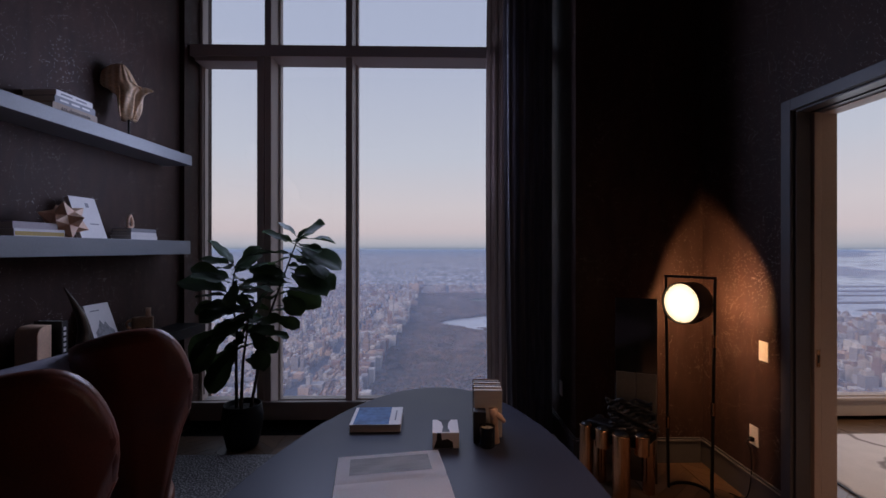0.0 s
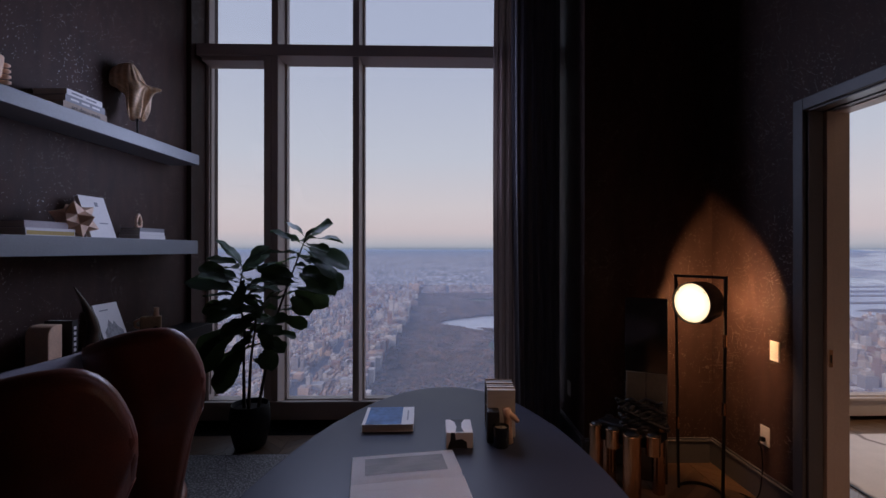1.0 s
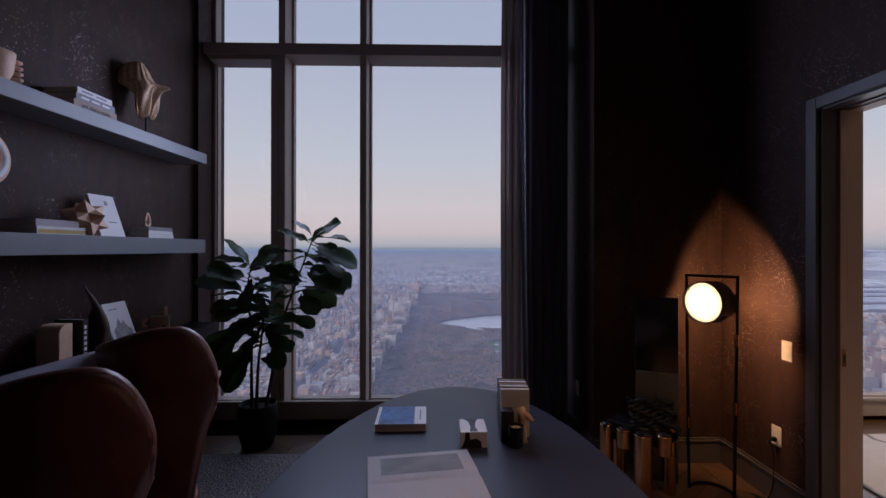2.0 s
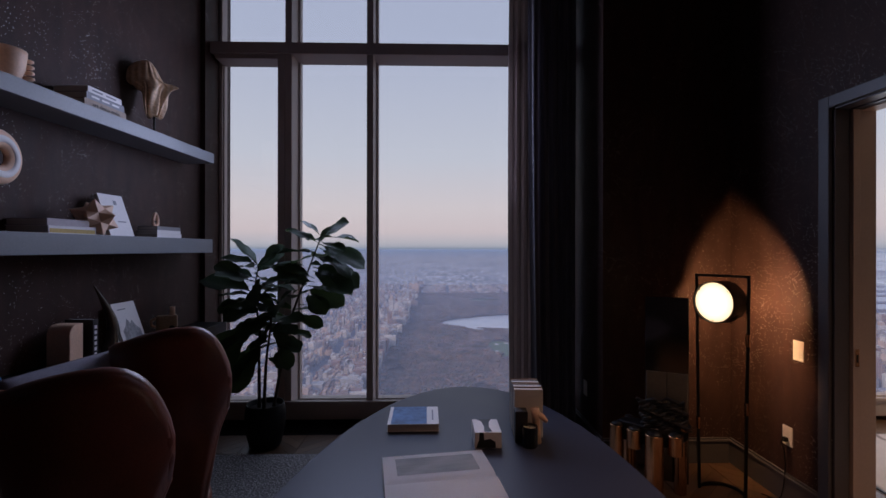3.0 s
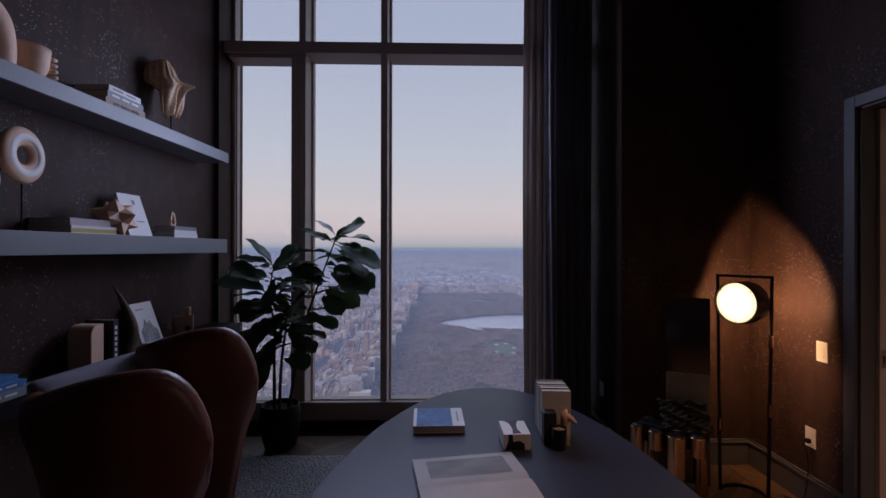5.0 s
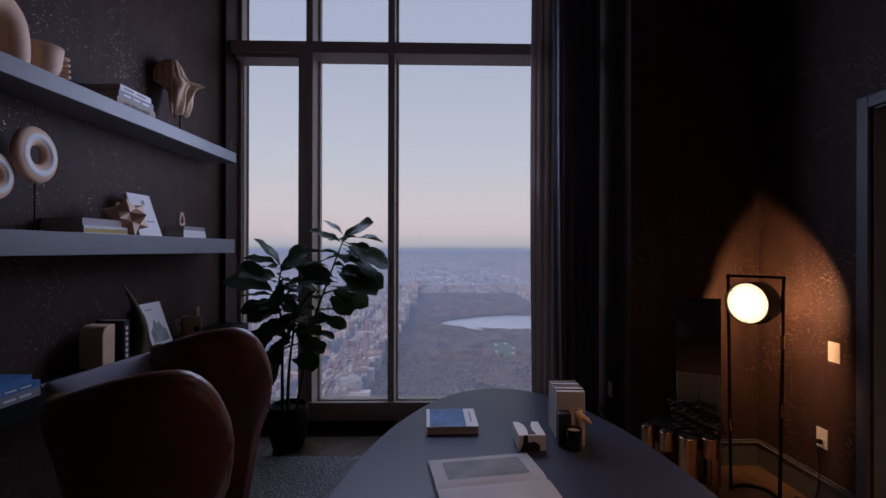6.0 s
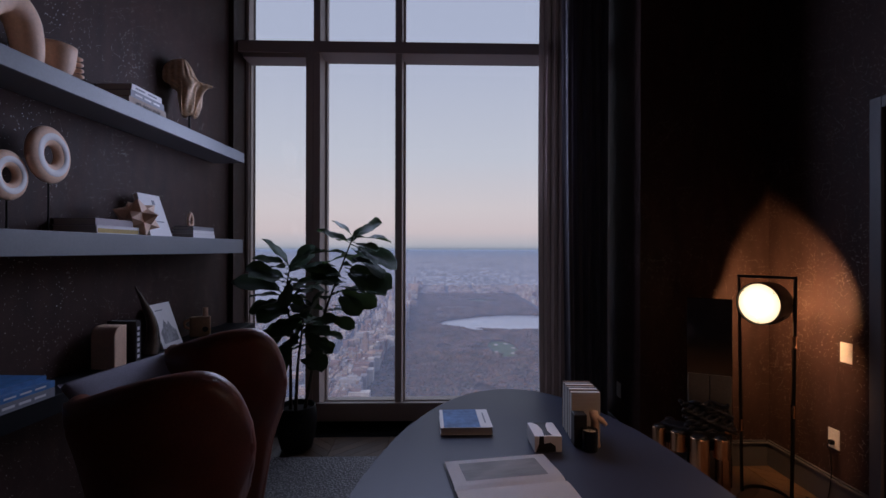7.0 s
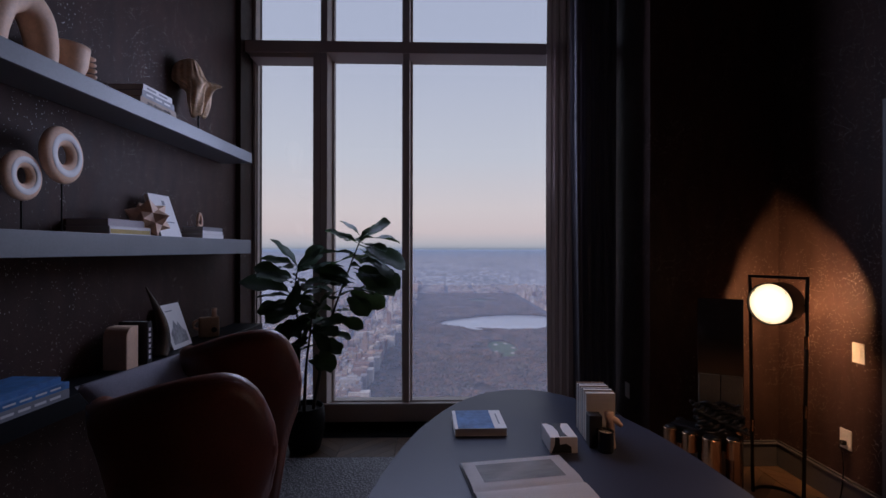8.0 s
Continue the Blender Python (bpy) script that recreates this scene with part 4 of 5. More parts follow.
part("stem", tube([(0, 0, 0.0), (0.0, 0.0, 0.12), (-0.006, 0, 0.165)], 0.02, 12, [0.028, 0.02, 0.022]), BONE, peg, smooth=True)
part("branch", tube([(-0.004, 0, 0.145), (0.03, -0.01, 0.125), (0.05, -0.015, 0.105)], 0.014, 12, [0.017, 0.015, 0.009]), BONE, peg, smooth=True)
candle = thing("candle", pose(0.259, 2.135, D), "black glass candle with pale wax", "candle")
part("glass", lathe([(0.0, 0.0), (0.034, 0.0), (0.037, 0.004), (0.038, 0.098), (0.034, 0.098), (0.0335, 0.082), (0.0, 0.082)], 32, False), mat("black_glass", (0.01, 0.01, 0.011), 0.12, var=0.1, bump=0), candle, smooth=False)
part("wax", lathe([(0.0, 0.0835), (0.033, 0.0835), (0.0333, 0.086), (0.0, 0.0865)], 28, False), WAX, candle)
part("wick", tube([(0, 0, 0.086), (0.001, 0, 0.096)], 0.0012, 6), INK, candle)


PAGE = mat("white_art_paper", (0.86, 0.83, 0.82), 0.42, var=0.04, scale=5, fine=90, bump=0.04)


def open_book(m):
    b = thing("open_book", m, "open art book with a grey landscape photograph", "book")

    def page(name, s, lift, mat_, margin=None, dz=0.0):
        bm = bmesh.new()
        n = 18
        rows = []
        y0, y1, x0, x1 = margin or (0.0, 0.235, 0.0, 0.455)
        for i in range(n + 1):
            y = y0 + (y1 - y0) * i / n
            z = lift + dz + 0.014 * math.sin(math.pi * min(1.0, y / 0.235)) ** 0.7 * math.exp(-3.2 * y / 0.235) * 1.6 + 0.002 * math.sin(9 * y)
            rows.append([bm.verts.new((x, s * y, z)) for x in (x0, (x0 + x1) / 2, x1)])
        for a, c in zip(rows, rows[1:]):
            for k in range(2):
                bm.faces.new((a[k], a[k + 1], c[k + 1], c[k]))
        bmesh.ops.solidify(bm, geom=bm.faces[:], thickness=-0.0006 if margin else 0.010)
        return part(name, bm, mat_, b, smooth=True)
    page("page_block", 1, 0.014, PAGE)
    page("page_block", -1, 0.014, PAGE)
    page("photograph", 1, 0.0142, mat("pale_landscape_photograph", (0.36, 0.35, 0.34), 0.35, var=0.45, scale=5, fine=9, bump=0, stretch=(1, 4, 1)), (0.045, 0.20, 0.055, 0.40), 0.0009)
    part("cover", box(-0.005, -0.242, 0, 0.46, 0.242, 0.0035, 0.001), DARK_COVER, b)
    return b


open_book(pose(-0.395, 1.768, D, 0, 0, 8.5))

# ---------------------------------------------------------------- next room
veins = mat("ivory_veined_carpet", (0.50, 0.44, 0.41), 0.85, var=0.12, scale=6, fine=160, bump=0.3)
nn, ll = veins.node_tree.nodes, veins.node_tree.links
wv = nn.new("ShaderNodeTexWave")
wv.inputs["Scale"].default_value, wv.inputs["Distortion"].default_value, wv.inputs["Detail"].default_value = 0.55, 14.0, 4.0
wv.inputs["Detail Scale"].default_value = 1.2
tcn = nn.new("ShaderNodeTexCoord")
ll.new(tcn.outputs["Object"], wv.inputs[0])
vr = nn.new("ShaderNodeValToRGB")
vr.color_ramp.elements[0].position, vr.color_ramp.elements[0].color = 0.0, (0.35, 0.32, 0.32, 1)
vr.color_ramp.elements[1].position, vr.color_ramp.elements[1].color = 0.10, (1, 1, 1, 1)
ll.new(wv.outputs["Fac"], vr.inputs[0])
mx = nn.new("ShaderNodeMixRGB")
mx.blend_type = "MULTIPLY"
mx.inputs[0].default_value = 1.0
base_link = nn["Principled BSDF"].inputs["Base Color"].links[0]
ll.new(base_link.from_socket, mx.inputs[1])
ll.new(vr.outputs[0], mx.inputs[2])
ll.new(mx.outputs[0], nn["Principled BSDF"].inputs["Base Color"])
carpet = thing("veined_carpet", pose(0, 0, 0), "ivory carpet with grey marble veins", "rug")
part("field", prism([(2.925, 3.855), (7.2, 3.855), (7.2, 1.2), (2.70, 1.2)], 0.0, 0.014, 0.004), veins, carpet)
part("binding", prism([(2.912, 3.862), (2.924, 3.862), (2.699, 1.2), (2.687, 1.2)], 0.0, 0.010), DARK_COVER, carpet)

# ---------------------------------------------------------------- chevron floor, plank by plank
COL, RUN = 0.46, 0.115


def plank_mesh(s):
    bm = bmesh.new()
    g, rise = 0.0012, COL * s * 0.9
    lo = [bm.verts.new(p) for p in ((g, g, -0.011), (COL - g, rise + g, -0.011), (COL - g, rise + RUN - g, -0.011), (g, RUN - g, -0.011))]
    hi = [bm.verts.new((v.co.x + (0.001 if v.co.x < COL / 2 else -0.001), v.co.y, 0.0)) for v in lo]
    bm.faces.new(hi)
    for k in range(4):
        bm.faces.new((lo[k], lo[(k + 1) % 4], hi[(k + 1) % 4], hi[k]))
    return to_mesh("plank", bm, WOOD)


PLANKS = {1: plank_mesh(1), -1: plank_mesh(-1)}
for i in range(-6, 10):
    s = 1 if i % 2 else -1
    x = i * COL + 0.06
    y = 0.0
    lo, hi = (3.0, 4.05) if x < 0.7 else (2.2, 3.5) if x < 2.0 else (2.9, 4.3)
    while y < 4.4:
        yy = y + (0 if s > 0 else COL * 0.9)
        if lo - 0.35 < y < hi and not (x < -2.7):
            p = new("plank", PLANKS[s])
            p.parent = floor
            p.matrix_basis = pose(x, yy, 0)
        y += RUN

# the rest of the floor, beyond what the eye passes close by
rest_v, rest_f = [], []
for i in range(-6, 18):
    s = 1 if i % 2 else -1
    x = i * COL + 0.06
    lo, hi = (3.0, 4.05) if x < 0.7 else (2.2, 3.5) if x < 2.0 else (2.9, 4.3) if i < 10 else (9.0, 9.0)
    y = -3.2
    while y < 4.15:
        j = round(y / RUN)
        yj = j * RUN
        if not (lo - 0.35 < yj < hi and yj >= 0) and x > -2.7 and -2.75 < yj:
            yy = yj + (0 if s > 0 else COL * 0.9)
            rise, g, k = COL * s * 0.9, 0.0012, len(rest_v)
            for z, e in ((-0.011, 0.0), (0.0, 0.001)):
                rest_v += [(x + g + e, yy + g, z), (x + COL - g - e, yy + rise + g, z), (x + COL - g - e, yy + rise + RUN - g, z), (x + g + e, yy + RUN - g, z)]
            rest_f += [(k + 4, k + 5, k + 6, k + 7)] + [(k + a, k + (a + 1) % 4, k + 4 + (a + 1) % 4, k + 4 + a) for a in range(4)]
        y += RUN
rest_me = bpy.data.meshes.new("planks_beyond")
rest_me.from_pydata(rest_v, [], rest_f)
rest_me.materials.append(WOOD)
rest = tagged(new("planks_beyond", rest_me), kind="stuff")
rest.parent = floor
# ---------------------------------------------------------------- potted fig
fig = thing("potted_fig", pose(-1.603, 3.74, 0), "fiddle-leaf fig with three stems in a black pot", "plant")
part("pot", lathe([(0.0, 0.0), (0.105, 0.0), (0.125, 0.02), (0.158, 0.16), (0.162, 0.27), (0.150, 0.355), (0.146, 0.362), (0.138, 0.355), (0.14, 0.30), (0.0, 0.30)], 40, False), POT, fig, "round black ceramic pot", smooth=True)
part("soil", lathe([(0.0, 0.325), (0.07, 0.328), (0.139, 0.318)], 28, False), SOIL, fig)
STEMS = [[(-0.05, 0.0, 0.31), (-0.045, -0.02, 0.7), (-0.05, 0.0, 1.0), (-0.09, -0.01, 1.25), (-0.06, 0.0, 1.5)],
         [(0.0, -0.03, 0.31), (0.02, -0.04, 0.7), (0.05, -0.04, 0.95), (0.07, -0.03, 1.2)],
         [(0.06, 0.02, 0.31), (0.13, 0.02, 0.70), (0.20, 0.03, 1.05), (0.34, 0.03, 1.45), (0.46, 0.02, 1.76)]]
for st in STEMS:
    pts = spline(st, 6)
    part("stem", tube(pts, 0.01, 8, [0.015 - 0.010 * k / (len(pts) - 1) for k in range(len(pts))]), BARK, fig, smooth=True)


def leaf_mesh(seed):
    """A broad fiddle-shaped blade, one metre long, with a midrib and wavy rim; x along the blade."""
    rr = random.Random(seed)
    bm = bmesh.new()
    nl, nw = 12, 6
    ph, am = rr.uniform(0, 6), rr.uniform(0.7, 1.3)
    curl = rr.uniform(0.12, 0.3)
    rows = []
    for i in range(nl + 1):
        u = i / nl
        w = max(0.012, 0.29 * max(0.0, 1 - abs(2 * u - 1.0) ** 3.0) ** 0.55 * (0.55 + 0.55 * u) * (1 - 0.18 * math.exp(-((u - 0.36) / 0.13) ** 2)))
        row = []
        for j in range(-nw // 2, nw // 2 + 1):
            v = 2 * j / nw
            z = 0.16 * abs(v) ** 1.4 * w / 0.3 * 0.6 - curl * u * u + 0.045 * am * v * v * math.sin(8 * u + ph + (2 if v > 0 else 0)) + 0.014 * math.cos(24 * u + ph) * abs(v)
            row.append(bm.verts.new((0.06 + u, v * w, z)))
        rows.append(row)
    for a, b in zip(rows, rows[1:]):
        for k in range(nw):
            bm.faces.new((a[k], a[k + 1], b[k + 1], b[k]))
    bmesh.ops.solidify(bm, geom=bm.faces[:], thickness=0.006)
    stalk = tube([(-0.06, 0, 0.0), (0.0, 0, 0.01), (0.09, 0, 0.0)], 0.012, 6)
    tmp = bpy.data.meshes.new("tmp")
    stalk.to_mesh(tmp)
    stalk.free()
    bm.from_mesh(tmp)
    bpy.data.meshes.remove(tmp)
    return to_mesh("leaf", bm, LEAF, True)


LEAVES = [leaf_mesh(s) for s in range(7)]


def leaf(at, tip, k, twist):
    """One blade from its stalk to its tip, both in the pot's frame."""
    a, b = Vector(at), Vector(tip)
    d = b - a
    x = d.normalized()
    up = Vector((0, 0, 1)) if abs(x.z) < 0.9 else Vector((0.4, -0.8, 0))
    y = up.cross(x).normalized()
    rot = Matrix((x, y, x.cross(y))).transposed().to_4x4() @ pose(0, 0, 0, twist, 0, 0)
    ob = new("leaf", LEAVES[k % len(LEAVES)])
    ob.parent = fig
    ln = d.length / 1.06
    ob.matrix_basis = Matrix.Translation(a) @ rot @ Matrix.Diagonal((ln * 1.16, ln * 1.28, ln, 1))


# each leaf: where it leaves its stem (x, z), its tip (x, z) and how far it turns its face to the room
RIGHT_STEM = [(0.448, 1.761, 0.322, 1.885, 15), (0.448, 1.742, 0.65, 1.869, 60), (0.46, 1.738, 0.727, 1.761, 8), (0.424, 1.702, 0.198, 1.809, 20), (0.46, 1.678, 0.786, 1.547, 45), (0.4, 1.618, 0.114, 1.642, 12), (0.436, 1.583, 0.698, 1.495, 15), (0.412, 1.487, 0.739, 1.392, 50), (0.388, 1.404, 0.138, 1.506, 55), (0.341, 1.333, 0.536, 1.328, 12), (0.353, 1.297, 0.622, 1.209, 50), (0.293, 1.178, 0.519, 1.178, 10), (0.257, 1.082, 0.45, 1.028, 60), (0.186, 0.947, 0.345, 0.937, 40), (0.15, 0.856, 0.288, 0.832, 25), (0.079, 0.785, 0.15, 0.689, 30), (0.114, 1.19, 0.043, 1.261, 40), (0.222, 1.261, 0.329, 1.352, 25)]
LEFT_STEM = [(-0.064, 1.499, -0.212, 1.719, 20), (-0.076, 1.483, 0.095, 1.666, 65), (-0.1, 1.523, -0.338, 1.583, 25), (-0.041, 1.464, 0.25, 1.542, 8), (-0.1, 1.404, -0.327, 1.518, 50), (-0.029, 1.361, 0.233, 1.409, 25), (-0.112, 1.285, -0.469, 1.421, 40), (-0.124, 1.261, -0.35, 1.285, 8), (-0.052, 1.178, -0.307, 1.194, 45), (-0.041, 1.142, -0.303, 1.07, 25), (-0.088, 1.035, -0.41, 0.808, 60), (-0.029, 0.868, -0.291, 0.606, 70), (-0.041, 1.261, 0.102, 1.333, 35), (-0.052, 1.404, -0.088, 1.285, 60)]
MID_STEM = [(0.019, 0.737, 0.155, 0.713, 35), (0.079, 1.106, 0.186, 1.285, 60), (0.055, 0.963, 0.245, 1.011, 40), (0.079, 1.023, -0.064, 0.904, 60), (0.067, 1.142, -0.041, 1.261, 50), (0.102, 1.047, 0.293, 1.094, 50), (0.043, 0.927, -0.112, 0.832, 55), (0.067, 0.975, 0.198, 0.856, 60), (0.055, 1.07, -0.16, 1.023, 40)]
rng = random.Random(11)
for n, stem_leaves in enumerate((LEFT_STEM, MID_STEM, RIGHT_STEM)):
    for i, (sx, sz, tx, tz, turn) in enumerate(stem_leaves):
        back = rng.uniform(-0.10, 0.05)
        leaf((sx, 0.0, sz), (tx, back, tz), i + 3 * n, math.copysign(turn * 0.72, tx - sx))
        # its neighbour on the stem, a little lower and turned aside
        if i % 3 == 0:
            continue
        leaf((sx, 0.01, sz - 0.035), (sx + (tx - sx) * rng.uniform(0.55, 0.85), back + rng.choice((-0.13, 0.13)), tz - rng.uniform(0.02, 0.09)), i + 3 * n + 2, math.copysign(turn * 0.5, tx - sx))
n = 0
for st, lo in zip(STEMS, (0.80, 0.85, 0.95)):
    pts = [p for p in spline(st, 6) if p.z > lo]
    for i, p in enumerate(pts[::2]):
        ang, ln = 2.4 * n + rng.uniform(-0.3, 0.3), rng.uniform(0.20, 0.32)
        leaf(p, p + Vector((ln * math.cos(ang) * 0.55, ln * abs(math.sin(ang)) * 0.9, rng.uniform(-0.05, 0.06))), n, rng.choice((-1, 1)) * rng.uniform(5, 30))
        n += 1

# ---------------------------------------------------------------- the city below
GROUND = -400.0


def city_mat():
    """Brick, limestone, painted and concrete houses, with rows of windows too small to pick apart."""
    m = mat("brick_and_stone_city", (0.3, 0.25, 0.25), 0.85, var=0.18, scale=0.03, fine=0.35, bump=0, per_island=0.25)
    n, l = m.node_tree.nodes, m.node_tree.links
    b = n["Principled BSDF"]
    geo, rp, hs = n.new("ShaderNodeNewGeometry"), n.new("ShaderNodeValToRGB"), n["Hue/Saturation/Value"]
    cols = ((0.40, 0.28, 0.23), (0.52, 0.43, 0.37), (0.31, 0.19, 0.16), (0.46, 0.43, 0.43), (0.60, 0.54, 0.50), (0.27, 0.24, 0.25), (0.47, 0.33, 0.26))
    rp.color_ramp.interpolation = "CONSTANT"
    while len(rp.color_ramp.elements) < len(cols):
        rp.color_ramp.elements.new(0.5)
    for k, (el, c) in enumerate(zip(rp.color_ramp.elements, cols)):
        el.position, el.color = k / len(cols), (*c, 1)
    l.new(geo.outputs["Random Per Island"], rp.inputs[0])
    l.new(rp.outputs[0], hs.inputs["Color"])
    tc, sp, sn = n.new("ShaderNodeTexCoord"), n.new("ShaderNodeSeparateXYZ"), n.new("ShaderNodeSeparateXYZ")
    l.new(tc.outputs["Object"], sp.inputs[0])
    l.new(geo.outputs["True Normal"], sn.inputs[0])

    def calc(op, a, c):
        k = n.new("ShaderNodeMath")
        k.operation = op
        for s, v in zip(k.inputs, (a, c)):
            if isinstance(v, (int, float)):
                s.default_value = v
            else:
                l.new(v, s)
        return k.outputs[0]
    row = calc("LESS_THAN", calc("FRACT", calc("MULTIPLY", sp.outputs["Z"], 0.27), 0), 0.5)
    col = calc("LESS_THAN", calc("FRACT", calc("MULTIPLY", calc("ADD", sp.outputs["X"], sp.outputs["Y"]), 0.3), 0), 0.55)
    wall = calc("LESS_THAN", calc("ABSOLUTE", sn.outputs["Z"], 0), 0.5)
    win = calc("MULTIPLY", calc("MULTIPLY", row, col), wall)
    mx = n.new("ShaderNodeMixRGB")
    mx.inputs[2].default_value = (0.10, 0.10, 0.12, 1)
    l.new(calc("MULTIPLY", win, 0.75), mx.inputs[0])
    l.new(hs.outputs[0], mx.inputs[1])
    l.new(mx.outputs[0], b.inputs["Base Color"])
    return m


CITY_BRICK = city_mat()
CITY_GROUND = mat("asphalt_streets", (0.12, 0.115, 0.145), 0.9, var=0.25, scale=0.004, fine=0.05, bump=0)
TREES = mat("late_autumn_treetops", (0.135, 0.078, 0.062), 0.95, var=0.65, scale=0.012, fine=0.03, bump=0, per_island=0.2)
tree_geo, tree_ramp = TREES.node_tree.nodes.new("ShaderNodeNewGeometry"), TREES.node_tree.nodes.new("ShaderNodeValToRGB")
TREE_HUES = ((0.155, 0.085, 0.062), (0.12, 0.082, 0.068), (0.09, 0.08, 0.062), (0.14, 0.10, 0.09), (0.165, 0.09, 0.06), (0.075, 0.062, 0.058))
tree_ramp.color_ramp.interpolation = "CONSTANT"
while len(tree_ramp.color_ramp.elements) < len(TREE_HUES):
    tree_ramp.color_ramp.elements.new(0.5)
for k, (el, c) in enumerate(zip(tree_ramp.color_ramp.elements, TREE_HUES)):
    el.position, el.color = k / len(TREE_HUES), (*c, 1)
TREES.node_tree.links.new(tree_geo.outputs["Random Per Island"], tree_ramp.inputs[0])
TREES.node_tree.links.new(tree_ramp.outputs[0], TREES.node_tree.nodes["Hue/Saturation/Value"].inputs["Color"])
SAND = mat("pale_sand", (0.42, 0.36, 0.30), 0.9, var=0.15, scale=0.1, fine=1.0, bump=0)
LAWN = mat("park_lawn", (0.10, 0.13, 0.06), 0.95, var=0.3, scale=0.02, fine=0.2, bump=0)
# The water's base colour is lightened to carry the sky's reflection.
WATER = mat("sky_pale_water", (0.56, 0.57, 0.62), 0.15, spec=0.9, var=0.08, scale=0.01, fine=0.1, bump=0)
PARKSOIL = mat("park_leaf_litter", (0.115, 0.078, 0.066), 0.95, var=0.4, scale=0.006, fine=0.06, bump=0)
structure("ground", box(-7000, -4900, GROUND - 2, 7000, 4900, GROUND), CITY_GROUND, "city ground far below the window", "ground")


def joined_boxes(items):
    """One mesh from many upright boxes (x, y, z0, w, d, h, turn)."""
    it = np.array(items, dtype=np.float64)
    n = len(it)
    c = np.array([(-1, -1, 0), (1, -1, 0), (1, 1, 0), (-1, 1, 0), (-1, -1, 1), (1, -1, 1), (1, 1, 1), (-1, 1, 1)], dtype=np.float64)
    loc = np.repeat(c[None], n, 0)
    loc[:, :, 0] *= it[:, 3, None] / 2
    loc[:, :, 1] *= it[:, 4, None] / 2
    loc[:, :, 2] *= it[:, 5, None]
    loc[:, :, 0] += it[:, 0, None]
    loc[:, :, 1] += it[:, 1, None]
    loc[:, :, 2] += it[:, 2, None]
    f = np.array([(0, 1, 5, 4), (1, 2, 6, 5), (2, 3, 7, 6), (3, 0, 4, 7), (4, 5, 6, 7)])
    faces = (f[None] + 8 * np.arange(n)[:, None, None]).reshape(-1, 4)
    me = bpy.data.meshes.new("boxes")
    me.from_pydata(loc.reshape(-1, 3).tolist(), [], faces.tolist())
    return me


def district(name, x0, x1, y0, y1, low, high, tall, seed, label, wide=1.0):
    """Blocks between avenues and streets, filled with houses of uneven height, with roof huts on them."""
    rr = random.Random(seed)
    items = []
    y = y0
    while y < y1:
        x = x0
        while x < x1:
            bx = 235.0
            row = 0
            for yy in (y + 17, y + 47):
                xx = x + 14
                while xx < min(x + bx - 12, x1):
                    w = rr.choice((rr.uniform(6, 10), rr.uniform(6, 10), rr.uniform(14, 30))) * wide
                    d = rr.uniform(24, 30)
                    h = rr.uniform(low, high)
                    edge = xx < x + 45 or xx > x + bx - 60
                    if rr.random() < (tall if edge else tall * 0.35):
                        h *= rr.uniform(1.5, 2.5)
                        w *= 1.3
                    items.append((xx + w / 2, yy + rr.uniform(-1.5, 1.5), GROUND, w * 0.97, d, h, 0))
                    if rr.random() < 0.75:
                        items.append((xx + w * rr.uniform(0.3, 0.7), yy + rr.uniform(-6, 6), GROUND + h, w * rr.uniform(0.2, 0.5), d * rr.uniform(0.2, 0.5), rr.uniform(3, 8), 0))
                    if h > 55 and rr.random() < 0.6:
                        items.append((xx + w / 2, yy, GROUND + h, w * 0.6, d * 0.6, h * 0.22, 0))
                    xx += w + rr.choice((0.6, 0.6, 5))
            x += bx + 26
        y += 80
    me = joined_boxes(items)
    me.materials.append(CITY_BRICK)
    ob = new(name, me)
    ob.matrix_basis = CITY
    return tagged(ob, label, "buildings", kind="stuff")


CPW = -212.0
CITY = pose(0, 0, 0, 0, 0, -0.9)   # the avenues run a little east of the window's own direction
district("west_side_blocks", -1180, CPW - 75, 700, 4780, 11, 22, 0.32, 1, "brick and limestone apartment blocks beside the park")
district("park_front_row", CPW - 72, CPW - 4, 700, 4780, 40, 58, 0.08, 2, "tall pale apartment houses lining the park", 2.0)
district("north_blocks", CPW + 20, 2300, 3990, 4780, 10, 20, 0.12, 3, "low brick blocks north of the park", 1.3)
district("east_side_blocks", 680, 2300, 300, 4100, 14, 34, 0.4, 5, "dense apartment towers east of the park")


def stuff(name, verts, faces, material, label, category):
    me = bpy.data.meshes.new(name)
    me.from_pydata(verts, [], faces)
    me.materials.append(material)
    ob = new(name, me)
    ob.matrix_basis = CITY
    return tagged(ob, label, category, kind="stuff")


def blob_outline(xc, yc, a, b, seed, steps=60, rough=0.16):
    pts = []
    for k in range(steps):
        t = 2 * math.pi * k / steps
        r = 1 + rough * noise.noise(Vector((math.cos(t) * 1.6, math.sin(t) * 1.6, seed)))
        pts.append((xc + a * r * math.cos(t), yc + b * r * math.sin(t)))
    return pts


structure("park_ground", box(CPW + 12, 300, GROUND, 640, 3960, GROUND + 0.6), PARKSOIL, "leaf-strewn park floor", "ground", CITY)
structure("reservoir", prism([(x, 2467 + (y - 2467) * (0.35 + 0.65 * max(0.0, (x + 20) / 710) ** 0.5) - 90 * (1 - (x + 20) / 710)) for x, y in blob_outline(335, 2467, 352, 300, 3.3, 90, 0.14)], GROUND, GROUND + 1.2), WATER, "pale park reservoir", "water", CITY)
structure("lawn", prism(blob_outline(253, 1790, 62, 140, 7.7), GROUND, GROUND + 1.0), LAWN, "oval green lawn in the park", "lawn", CITY)
